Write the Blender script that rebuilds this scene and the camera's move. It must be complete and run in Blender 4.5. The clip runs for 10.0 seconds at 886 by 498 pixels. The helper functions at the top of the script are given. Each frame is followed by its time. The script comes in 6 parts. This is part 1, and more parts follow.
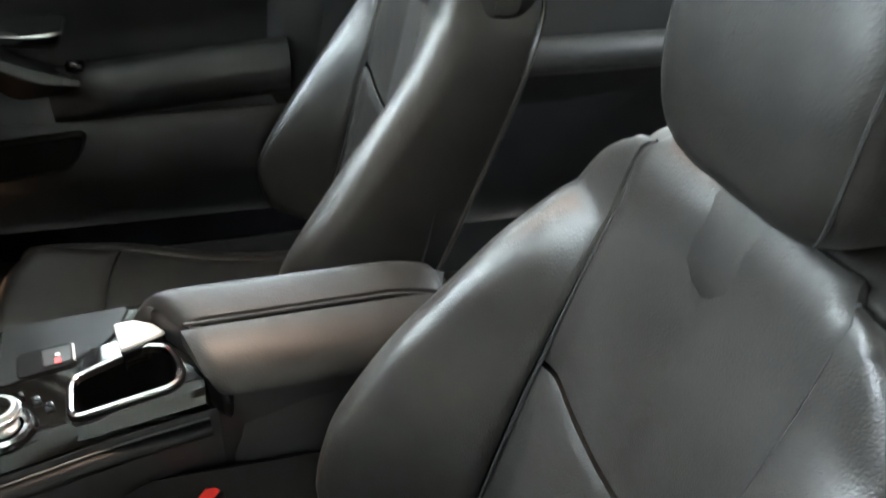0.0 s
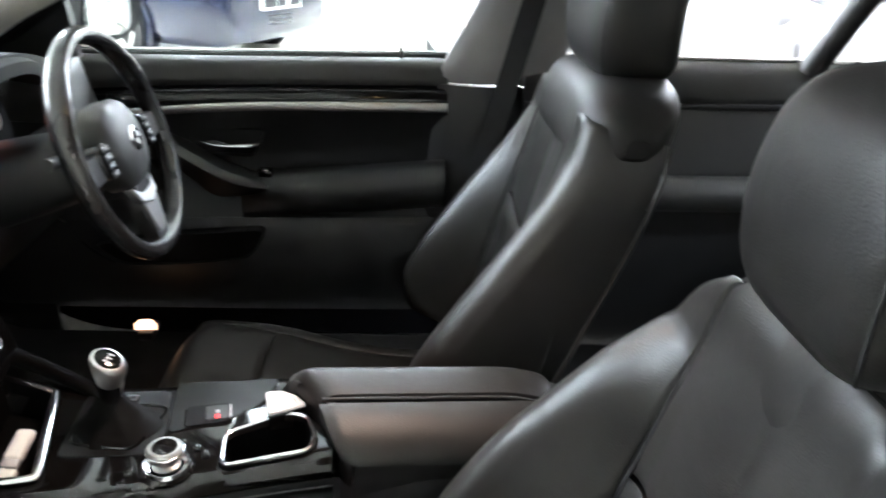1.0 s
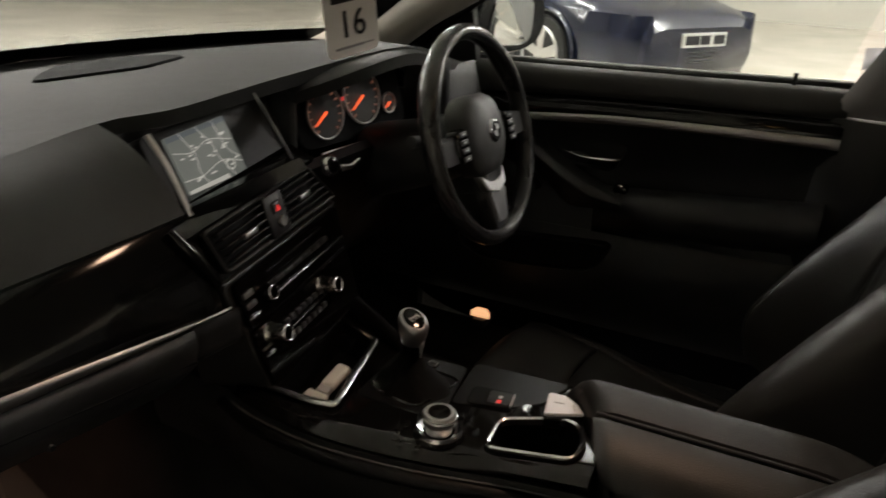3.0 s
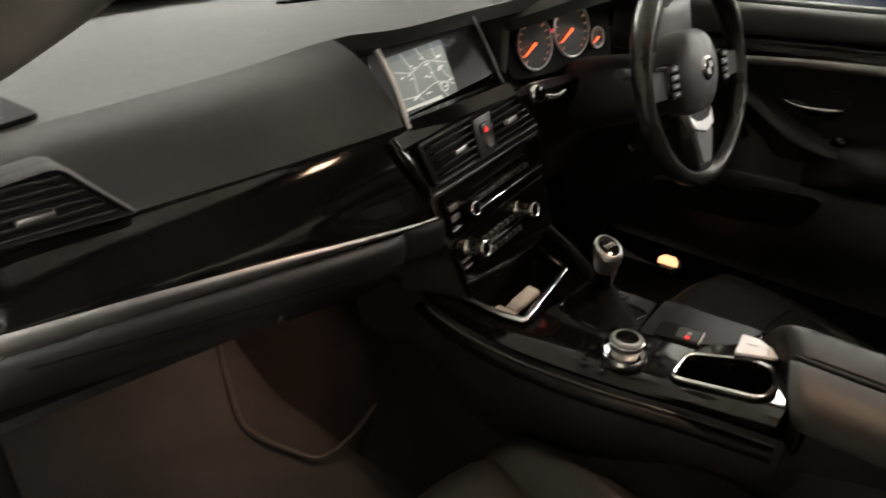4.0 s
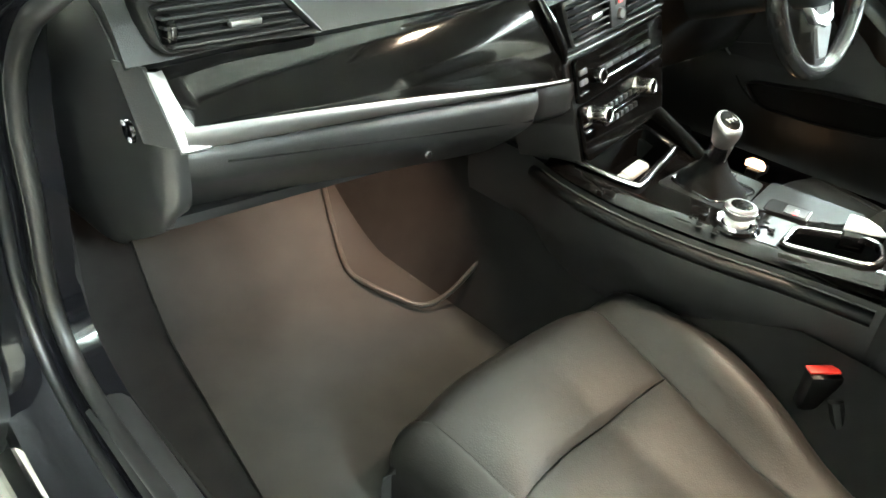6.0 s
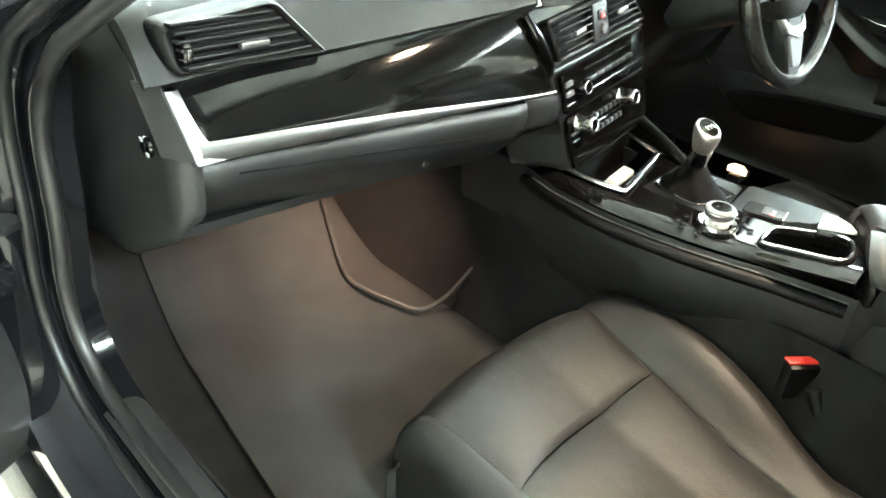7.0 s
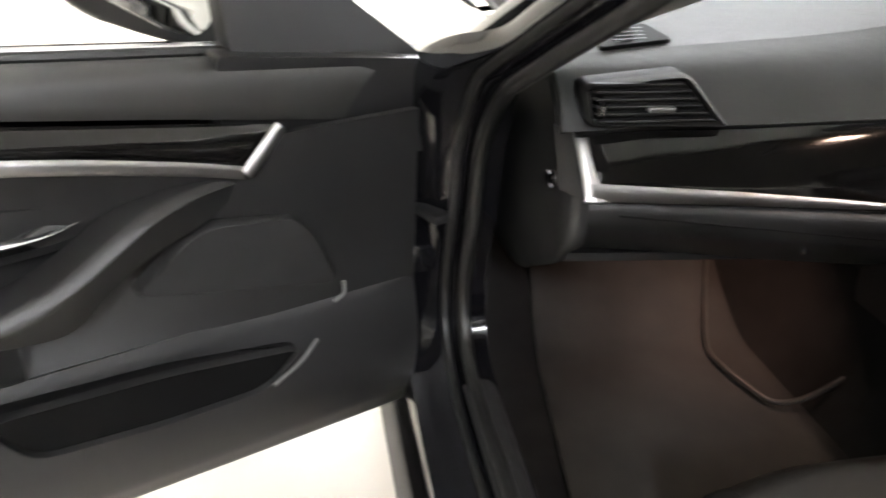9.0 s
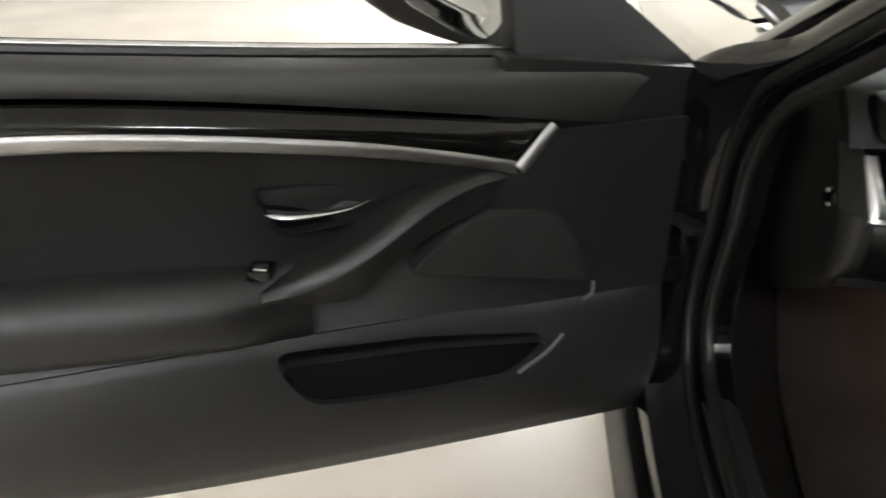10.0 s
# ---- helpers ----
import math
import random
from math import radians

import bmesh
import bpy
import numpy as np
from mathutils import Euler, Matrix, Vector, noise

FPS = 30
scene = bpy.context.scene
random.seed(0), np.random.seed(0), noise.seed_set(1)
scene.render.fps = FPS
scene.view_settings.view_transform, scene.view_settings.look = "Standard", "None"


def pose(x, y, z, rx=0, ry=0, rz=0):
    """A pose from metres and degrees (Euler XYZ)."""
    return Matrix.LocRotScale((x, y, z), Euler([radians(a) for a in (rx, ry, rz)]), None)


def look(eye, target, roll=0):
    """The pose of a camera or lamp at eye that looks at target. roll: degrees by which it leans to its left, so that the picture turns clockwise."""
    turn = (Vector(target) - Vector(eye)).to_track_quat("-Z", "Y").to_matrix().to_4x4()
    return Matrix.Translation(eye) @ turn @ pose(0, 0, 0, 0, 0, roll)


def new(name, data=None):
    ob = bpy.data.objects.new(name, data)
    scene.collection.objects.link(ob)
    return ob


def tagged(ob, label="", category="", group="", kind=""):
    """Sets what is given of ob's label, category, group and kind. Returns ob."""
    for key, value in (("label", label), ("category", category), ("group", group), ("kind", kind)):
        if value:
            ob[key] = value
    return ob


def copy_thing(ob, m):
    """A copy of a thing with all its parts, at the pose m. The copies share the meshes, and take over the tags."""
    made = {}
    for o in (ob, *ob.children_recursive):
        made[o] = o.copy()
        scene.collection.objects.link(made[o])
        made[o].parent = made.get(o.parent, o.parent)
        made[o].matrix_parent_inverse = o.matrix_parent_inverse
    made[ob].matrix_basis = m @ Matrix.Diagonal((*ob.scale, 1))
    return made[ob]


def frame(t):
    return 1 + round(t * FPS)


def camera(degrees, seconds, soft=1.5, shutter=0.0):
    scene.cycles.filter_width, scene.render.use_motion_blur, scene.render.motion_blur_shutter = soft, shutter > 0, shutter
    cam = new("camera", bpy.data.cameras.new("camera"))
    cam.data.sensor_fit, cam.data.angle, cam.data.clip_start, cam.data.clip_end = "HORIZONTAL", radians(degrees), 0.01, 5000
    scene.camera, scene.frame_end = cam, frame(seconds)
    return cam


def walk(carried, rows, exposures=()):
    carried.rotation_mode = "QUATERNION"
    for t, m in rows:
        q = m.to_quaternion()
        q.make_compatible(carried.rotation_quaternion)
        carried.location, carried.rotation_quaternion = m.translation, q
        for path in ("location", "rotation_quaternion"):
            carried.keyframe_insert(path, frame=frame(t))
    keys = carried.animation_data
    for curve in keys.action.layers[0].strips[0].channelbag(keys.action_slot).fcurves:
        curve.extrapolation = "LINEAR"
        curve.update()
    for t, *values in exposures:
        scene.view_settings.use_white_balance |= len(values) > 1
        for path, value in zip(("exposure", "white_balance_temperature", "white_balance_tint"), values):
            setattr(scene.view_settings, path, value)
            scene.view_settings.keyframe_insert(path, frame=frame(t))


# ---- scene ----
PATH = [
    (0, (-0.708, -0.542, 1.217), (0.902, -1.059, 0.15), 3.4),
    (0.5, (-0.777, -0.542, 1.248), (0.961, -0.936, 0.339), 3.8),
    (1, (-0.807, -0.548, 1.264), (1.013, -0.7, 0.448), 3.4),
    (1.5, (-0.78, -0.613, 1.248), (1.056, -0.422, 0.477), 2.5),
    (2, (-0.739, -0.652, 1.229), (1.033, -0.139, 0.455), 1.8),
    (2.2, (-0.73, -0.659, 1.228), (1.01, -0.05, 0.453), 1.4),
    (3.3, (-0.794, -0.632, 1.206), (0.788, 0.303, 0.417), 2.7),
    (3.5, (-0.805, -0.637, 1.203), (0.706, 0.387, 0.386), 2.3),
    (4, (-0.831, -0.639, 1.184), (0.517, 0.538, 0.291), 1.8),
    (4.5, (-0.872, -0.628, 1.161), (0.391, 0.587, 0.197), 2.5),
    (5, (-0.933, -0.609, 1.134), (0.283, 0.582, 0.084), 4.2),
    (5.5, (-0.968, -0.612, 1.125), (0.242, 0.554, 0.039), 5.7),
    (7, (-1.035, -0.652, 1.145), (0.216, 0.504, 0.097), 5.0),
    (7.5, (-1.047, -0.661, 1.16), (0.205, 0.511, 0.131), 5.5),
    (7.7, (-1.047, -0.662, 1.16), (0.184, 0.529, 0.127), 5.6),
    (8, (-1.04, -0.671, 1.159), (0.014, 0.669, 0.113), 4.7),
    (8.5, (-1.0, -0.734, 1.149), (-0.35, 0.883, 0.168), 3.3),
    (9, (-1.048, -0.772, 1.175), (-0.676, 0.943, 0.216), 2.9),
    (9.5, (-1.078, -0.807, 1.174), (-1.008, 0.955, 0.23), 1.6),
    (10, (-1.116, -0.811, 1.17), (-1.287, 0.947, 0.232), 0.3),
]
cam = camera(61.2, 10.0, soft=1.6, shutter=0.5)
EXPOSURE = [(0.0, 2.0, 5950, 6), (0.5, 2.15, 5750, 9), (1.0, 1.65, 5900, 11), (2.0, 0.7, 6400, 15), (3.3, -0.85, 7400, 14), (4.0, 0.2, 7250, 13), (4.5, 1.1, 6950, 11),
            (5.2, 2.6, 6250, -4), (7.5, 2.98, 6100, -5), (8.1, 2.8, 6200, 3), (8.5, 2.05, 6300, 11), (9.0, 1.05, 6450, 15), (10.0, 0.05, 6550, 12)]
walk(cam, [(t, look(eye, target, roll)) for t, eye, target, roll in PATH], EXPOSURE)

# ---------------------------------------------------------------- world and large lights
world = bpy.data.worlds.new("hall_air")
scene.world = world
world.use_nodes = True
world.node_tree.nodes["Background"].inputs[0].default_value = (0.9, 0.95, 1.0, 1)
world.node_tree.nodes["Background"].inputs[1].default_value = 0.05


# ---------------------------------------------------------------- materials
def material(name, base, rough=0.5, metal=0.0, grain=0.0, grain_scale=400.0, blotch=0.0, blotch_scale=6.0, coat=0.0, spec=0.5,
             emit=None, power=0.0, tint=None, rough_var=0.0, kind="noise"):
    m = bpy.data.materials.new(name)
    m.use_nodes = True
    nt = m.node_tree
    b = nt.nodes["Principled BSDF"]
    b.inputs["Base Color"].default_value = (*base, 1)
    b.inputs["Roughness"].default_value = rough
    b.inputs["Metallic"].default_value = metal
    b.inputs["Specular IOR Level"].default_value = spec
    b.inputs["Coat Weight"].default_value = coat
    b.inputs["Coat Roughness"].default_value = 0.04
    if emit:
        b.inputs["Emission Color"].default_value = (*emit, 1)
        b.inputs["Emission Strength"].default_value = power
    geo = nt.nodes.new("ShaderNodeTexCoord")
    if blotch:
        n = nt.nodes.new("ShaderNodeTexNoise")
        n.inputs["Scale"].default_value = blotch_scale
        n.inputs["Detail"].default_value = 6
        nt.links.new(geo.outputs["Object"], n.inputs["Vector"])
        mix = nt.nodes.new("ShaderNodeMix")
        mix.data_type = "RGBA"
        second = tint or tuple(min(1.0, c * (1 + blotch)) for c in base)
        mix.inputs["A"].default_value = (*[c * (1 - blotch * 0.5) for c in base], 1)
        mix.inputs["B"].default_value = (*second, 1)
        ramp = nt.nodes.new("ShaderNodeMapRange")
        ramp.inputs["From Min"].default_value, ramp.inputs["From Max"].default_value = 0.3, 0.7
        nt.links.new(n.outputs["Fac"], ramp.inputs["Value"])
        nt.links.new(ramp.outputs["Result"], mix.inputs["Factor"])
        nt.links.new(mix.outputs["Result"], b.inputs["Base Color"])
        if rough_var:
            rr = nt.nodes.new("ShaderNodeMapRange")
            rr.inputs["To Min"].default_value, rr.inputs["To Max"].default_value = rough - rough_var, rough + rough_var
            nt.links.new(n.outputs["Fac"], rr.inputs["Value"])
            nt.links.new(rr.outputs["Result"], b.inputs["Roughness"])
    if grain:
        if kind == "leather":
            v = nt.nodes.new("ShaderNodeTexVoronoi")
            v.feature = "DISTANCE_TO_EDGE"
            v.inputs["Scale"].default_value = grain_scale
            nt.links.new(geo.outputs["Object"], v.inputs["Vector"])
            soft = nt.nodes.new("ShaderNodeTexNoise")
            soft.inputs["Scale"].default_value = 38.0
            soft.inputs["Detail"].default_value = 3
            nt.links.new(geo.outputs["Object"], soft.inputs["Vector"])
            both = nt.nodes.new("ShaderNodeMath")
            both.operation = "MULTIPLY_ADD"
            both.inputs[1].default_value = 2.2
            nt.links.new(soft.outputs["Fac"], both.inputs[0])
            nt.links.new(v.outputs["Distance"], both.inputs[2])
            out = both.outputs[0]
        else:
            v = nt.nodes.new("ShaderNodeTexNoise")
            v.inputs["Scale"].default_value = grain_scale
            v.inputs["Detail"].default_value = 4
            nt.links.new(geo.outputs["Object"], v.inputs["Vector"])
            out = v.outputs["Fac"]
        bump = nt.nodes.new("ShaderNodeBump")
        bump.inputs["Strength"].default_value = grain
        bump.inputs["Distance"].default_value = 0.001
        nt.links.new(out, bump.inputs["Height"])
        nt.links.new(bump.outputs["Normal"], b.inputs["Normal"])
    return m


LEATHER = material("black_leather", (0.019, 0.0183, 0.0172), 0.33, spec=0.38, grain=0.35, grain_scale=330, blotch=0.35, blotch_scale=7, rough_var=0.08, kind="leather")
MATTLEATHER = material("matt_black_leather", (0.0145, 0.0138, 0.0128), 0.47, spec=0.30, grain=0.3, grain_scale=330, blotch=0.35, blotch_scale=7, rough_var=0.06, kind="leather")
WORN = material("worn_shiny_leather", (0.018, 0.018, 0.018), 0.24, grain=0.15, grain_scale=300, blotch=0.4, blotch_scale=18, rough_var=0.08, coat=0.3, kind="leather")
TICK = material("dial_mark", (0.25, 0.22, 0.2), 0.5, emit=(1.0, 0.35, 0.2), power=0.25)
STITCH = material("dark_thread", (0.012, 0.012, 0.012), 0.8)
SOFT = material("soft_dash_skin", (0.020, 0.020, 0.0188), 0.52, grain=0.3, grain_scale=520, blotch=0.25, blotch_scale=5, rough_var=0.05, kind="leather")
DASH = material("matt_dash_skin", (0.0175, 0.0175, 0.0165), 0.60, spec=0.36, grain=0.35, grain_scale=520, blotch=0.3, blotch_scale=5, rough_var=0.06, kind="leather")
HARD = material("black_hard_plastic", (0.0105, 0.0105, 0.0108), 0.46, grain=0.25, grain_scale=700, blotch=0.2, blotch_scale=9, rough_var=0.05)
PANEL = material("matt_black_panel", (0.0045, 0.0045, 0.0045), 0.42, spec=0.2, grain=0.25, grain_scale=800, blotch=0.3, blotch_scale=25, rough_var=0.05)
# also for flat plates in place of hollows, whose shade is this black
DARK = material("black_parts_and_recess_shade", (0.003, 0.003, 0.003), 0.7, spec=0.1)
TRAY = material("black_tray_lining", (0.0025, 0.0025, 0.0025), 0.5, spec=0.15)
SLAT = material("vent_slat_plastic", (0.017, 0.017, 0.017), 0.6, spec=0.25, grain=0.2, grain_scale=700, blotch=0.2, blotch_scale=20)
GLOSS = material("piano_black", (0.004, 0.0038, 0.0036), 0.07, spec=0.36, blotch=0.3, blotch_scale=30, rough_var=0.02)
# aluminium made darker for the doors; their weaker light is in the colour
STRIP = material("dimmed_satin_strip", (0.36, 0.355, 0.35), 0.38, metal=1.0, grain=0.1, grain_scale=1500, blotch=0.08, blotch_scale=40)
SATIN = material("brushed_aluminium", (0.47, 0.47, 0.47), 0.36, metal=1.0, grain=0.1, grain_scale=1500, blotch=0.08, blotch_scale=40)
DKCHROME = material("dark_chrome", (0.42, 0.40, 0.38), 0.16, metal=1.0, blotch=0.2, blotch_scale=60)
CHROME = material("satin_chrome", (0.72, 0.72, 0.73), 0.18, metal=1.0)
SILVERP = material("silver_painted_plastic", (0.55, 0.55, 0.56), 0.35, blotch=0.08, blotch_scale=30)
SILVERD = material("shaded_silver_plastic", (0.16, 0.16, 0.165), 0.4, blotch=0.1, blotch_scale=30)
CARPET = material("anthracite_carpet", (0.010, 0.0092, 0.0088), 0.95, grain=1.0, grain_scale=900, blotch=0.5, blotch_scale=14, spec=0.2)
MATPILE = material("velour_mat_pile", (0.033, 0.0312, 0.0288), 0.95, grain=1.0, grain_scale=1100, blotch=0.35, blotch_scale=9, spec=0.2)
RUBBER = material("black_rubber", (0.007, 0.007, 0.007), 0.45, blotch=0.3, blotch_scale=20)
PAINT = material("black_car_paint", (0.005, 0.005, 0.006), 0.12, spec=0.3, coat=0.45, blotch=0.3, blotch_scale=25)
BLUE = material("dark_blue_car_paint", (0.004, 0.008, 0.028), 0.24, coat=0.4, blotch=0.3, blotch_scale=12)
SILVER = material("silver_car_paint", (0.45, 0.45, 0.47), 0.22, metal=0.5, coat=1.0, blotch=0.05, blotch_scale=12)
ALLOY = material("silver_alloy", (0.66, 0.66, 0.66), 0.3, metal=0.7, blotch=0.08, blotch_scale=12)
TYRE = material("tyre_rubber", (0.018, 0.018, 0.018), 0.75, grain=0.4, grain_scale=150)
HEADLINE = material("grey_headliner_cloth", (0.36, 0.34, 0.31), 0.9, grain=0.6, grain_scale=900, blotch=0.1, blotch_scale=10)
SHADETRIM = material("shaded_pillar_trim", (0.17, 0.162, 0.156), 0.7, grain=0.3, grain_scale=600, blotch=0.12, blotch_scale=10)
# pale metal colour stands in for the bright hall mirrored in dark paint
BODY = material("hall_reflection_body_paint", (0.56, 0.54, 0.50), 0.12, metal=0.9, coat=1.0, grain=0.02, grain_scale=9, blotch=0.25, blotch_scale=3)
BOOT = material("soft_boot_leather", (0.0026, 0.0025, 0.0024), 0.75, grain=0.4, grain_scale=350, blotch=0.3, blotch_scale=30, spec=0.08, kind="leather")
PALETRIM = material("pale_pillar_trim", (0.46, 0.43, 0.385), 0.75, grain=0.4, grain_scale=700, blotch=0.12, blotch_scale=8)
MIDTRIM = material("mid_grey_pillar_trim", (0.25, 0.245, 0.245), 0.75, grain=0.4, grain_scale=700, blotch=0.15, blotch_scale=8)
PIPING = material("worn_grey_piping", (0.034, 0.031, 0.028), 0.5, blotch=0.5, blotch_scale=40)
WEBBING = material("black_belt_webbing", (0.016, 0.016, 0.017), 0.7, grain=0.6, grain_scale=900, blotch=0.2, blotch_scale=40)
RED = material("red_plastic", (0.72, 0.035, 0.025), 0.4)
WHITE = material("white_plastic", (0.80, 0.78, 0.74), 0.45, blotch=0.06, blotch_scale=30)
CARD = material("white_card", (0.82, 0.80, 0.77), 0.6, blotch=0.05, blotch_scale=25)
INK = material("dark_ink", (0.02, 0.02, 0.025), 0.7)
GREYINK = material("grey_ink", (0.35, 0.34, 0.34), 0.7)
PLATE = material("number_plate_white", (0.8, 0.8, 0.78), 0.4)
FLOOR = material("cream_hall_floor", (0.66, 0.61, 0.53), 0.22, blotch=0.10, blotch_scale=1.3, rough_var=0.06, coat=0.3)
WALLM = material("pale_hall_wall", (0.62, 0.60, 0.54), 0.85, blotch=0.06, blotch_scale=0.8)
CEILM = material("white_hall_ceiling", (0.58, 0.58, 0.57), 0.9, blotch=0.05, blotch_scale=1)
TUBE = material("lamp_diffuser", (0.9, 0.9, 0.9), 0.5, emit=(0.94, 0.975, 1.0), power=110.0)
DOME = material("dome_lamp_lens", (0.9, 0.8, 0.6), 0.4, emit=(1.0, 0.58, 0.22), power=30.0)
AMBER = material("amber_lit_lens", (0.9, 0.5, 0.2), 0.4, emit=(1.0, 0.56, 0.30), power=1.5)
SCREEN = material("lit_map_screen", (0.05, 0.06, 0.06), 0.25, emit=(0.42, 0.48, 0.46), power=0.35, coat=0.5)
SCREENLO = material("dim_map_bar", (0.02, 0.03, 0.04), 0.3, emit=(0.20, 0.26, 0.30), power=0.35)
SCREENHI = material("lit_map_mark", (0.3, 0.3, 0.3), 0.3, emit=(0.9, 0.95, 0.92), power=0.55)
ORANGE = material("orange_dial_light", (0.3, 0.03, 0.01), 0.5, emit=(1.0, 0.13, 0.04), power=2.2)
REDLED = material("red_lit_mark", (0.4, 0.02, 0.02), 0.4, emit=(1.0, 0.05, 0.05), power=0.8)
EDGE = material("dull_grey_edge", (0.10, 0.10, 0.10), 0.4, blotch=0.1, blotch_scale=30)
MARK = material("pale_mark_and_glint", (0.5, 0.5, 0.5), 0.5)
MIRROR = material("mirror_glass", (0.85, 0.88, 0.9), 0.02, metal=1.0)
HEADLAMP = material("clear_lamp_cover", (0.75, 0.78, 0.8), 0.08, metal=0.6, coat=1.0, blotch=0.6, blotch_scale=25)


def glass(name, tint):
    m = bpy.data.materials.new(name)
    m.use_nodes = True
    nt = m.node_tree
    nt.nodes.remove(nt.nodes["Principled BSDF"])
    clear = nt.nodes.new("ShaderNodeBsdfTransparent")
    clear.inputs[0].default_value = (*tint, 1)
    gloss = nt.nodes.new("ShaderNodeBsdfGlossy")
    gloss.inputs["Roughness"].default_value = 0.01
    edge = nt.nodes.new("ShaderNodeLayerWeight")
    edge.inputs["Blend"].default_value = 0.5
    power = nt.nodes.new("ShaderNodeMath")
    power.operation = "POWER"
    power.inputs[1].default_value = 4.0
    nt.links.new(edge.outputs["Facing"], power.inputs[0])
    fres = nt.nodes.new("ShaderNodeMath")
    fres.operation = "MULTIPLY_ADD"
    fres.inputs[1].default_value, fres.inputs[2].default_value = 0.45, 0.025
    nt.links.new(power.outputs[0], fres.inputs[0])
    mix = nt.nodes.new("ShaderNodeMixShader")
    nt.links.new(fres.outputs[0], mix.inputs[0])
    nt.links.new(clear.outputs[0], mix.inputs[1])
    nt.links.new(gloss.outputs[0], mix.inputs[2])
    nt.links.new(mix.outputs[0], nt.nodes["Material Output"].inputs[0])
    return m


GLASS = glass("clear_car_glass", (0.93, 0.96, 0.95))


# ---------------------------------------------------------------- building tools
def thing(name, label, category, at=(0, 0, 0), group="", kind=""):
    ob = new(name)
    ob.location = at
    ob.empty_display_size = 0.05
    return tagged(ob, label, category, group, kind)


def part(name, bm, mat, parent=None, label="", smooth=True, keep=False):
    """Links a bmesh, in world coordinates, as one mesh under a thing or a part."""
    bmesh.ops.remove_doubles(bm, verts=bm.verts, dist=1e-5)
    bmesh.ops.recalc_face_normals(bm, faces=bm.faces)
    origin = Vector((0, 0, 0))
    if parent is not None:
        top = parent
        while top.parent is not None:
            top = top.parent
        origin = Vector(top.location)
    if origin.length:
        bmesh.ops.translate(bm, verts=bm.verts, vec=-origin)
    me = bpy.data.meshes.new(name)
    bm.to_mesh(me)
    bm.free()
    for p in me.polygons:
        p.use_smooth = smooth
    if smooth:
        me.set_sharp_from_angle(angle=radians(42))
    me.materials.append(mat)
    ob = new(name, me)
    if parent is not None:
        ob.parent = parent
    if label:
        ob["label"] = label
    return ob


def solid(name, bm, mat, label, category, group="", kind=""):
    """A thing of one mesh."""
    ob = part(name, bm, mat)
    return tagged(ob, label, category, group, kind)


def smooth_line(points, n):
    """n points along a Catmull-Rom line through the given ones."""
    pts = [Vector(p) for p in points]
    ext = [2 * pts[0] - pts[1], *pts, 2 * pts[-1] - pts[-2]]
    out = []
    for k in range(n):
        f = k / (n - 1) * (len(pts) - 1)
        i = min(int(f), len(pts) - 2)
        t = f - i
        a, b, c, d = ext[i:i + 4]
        out.append(0.5 * ((2 * b) + (c - a) * t + (2 * a - 5 * b + 4 * c - d) * t * t + (3 * b - a - 3 * c + d) * t ** 3))
    return out


def graph(*pairs):
    """A smooth function through (x, value) pairs."""
    xs = [p[0] for p in pairs]
    line = smooth_line([(x, v, 0) for x, v in pairs], 12 * len(pairs))
    gx, gv = [p.x for p in line], [p.y for p in line]
    return lambda x: float(np.interp(x, gx, gv)) if xs[0] <= x <= xs[-1] else (pairs[0][1] if x < xs[0] else pairs[-1][1])


def slab(f, nu, nv, thick, flip=1, roll=0.0, width=0.12, loop=False):
    """A closed sheet: f(a, b) over the unit square, with thickness behind it. roll: how far its edges are rolled in."""
    bm = bmesh.new()
    P = [[Vector(f(i / nu, j / nv)) for j in range(nv + 1)] for i in range(nu + 1)]

    def normal(i, j):
        a = P[min(i + 1, nu)][j] - P[max(i - 1, 0)][j]
        b = P[i][min(j + 1, nv)] - P[i][max(j - 1, 0)]
        n = a.cross(b)
        return n.normalized() * flip if n.length > 1e-12 else Vector((0, 0, 1))

    front, back = [], []
    for i in range(nu + 1):
        fr, bk = [], []
        for j in range(nv + 1):
            n = normal(i, j)
            e = 1.0
            if roll:
                da = 1.0 if loop else min(i, nu - i) / nu / width
                db = min(j, nv - j) / nv / width
                d = min(1.0, da, db)
                e = math.sqrt(max(0.0, 1 - (1 - d) ** 2))
            fr.append(bm.verts.new(P[i][j] - n * roll * (1 - e)))
            bk.append(bm.verts.new(P[i][j] - n * (thick + roll)))
        front.append(fr)
        back.append(bk)
    for i in range(nu):
        for j in range(nv):
            bm.faces.new((front[i][j], front[i + 1][j], front[i + 1][j + 1], front[i][j + 1]))
            bm.faces.new((back[i][j], back[i][j + 1], back[i + 1][j + 1], back[i + 1][j]))
    for i in range(nu):
        bm.faces.new((front[i][0], back[i][0], back[i + 1][0], front[i + 1][0]))
        bm.faces.new((front[i][nv], front[i + 1][nv], back[i + 1][nv], back[i][nv]))
    for j in range(nv):
        bm.faces.new((front[0][j], front[0][j + 1], back[0][j + 1], back[0][j]))
        bm.faces.new((front[nu][j], back[nu][j], back[nu][j + 1], front[nu][j + 1]))
    return bm


def loft(rings, caps=True, closed=True):
    """A skin over rings of points."""
    bm = bmesh.new()
    R = [[bm.verts.new(p) for p in r] for r in rings]
    n = len(rings[0])
    for a, b in zip(R[:-1], R[1:]):
        for k in range(n if closed else n - 1):
            bm.faces.new((a[k], a[(k + 1) % n], b[(k + 1) % n], b[k]))
    if caps:
        bm.faces.new(R[0])
        bm.faces.new(R[-1])
    return bm


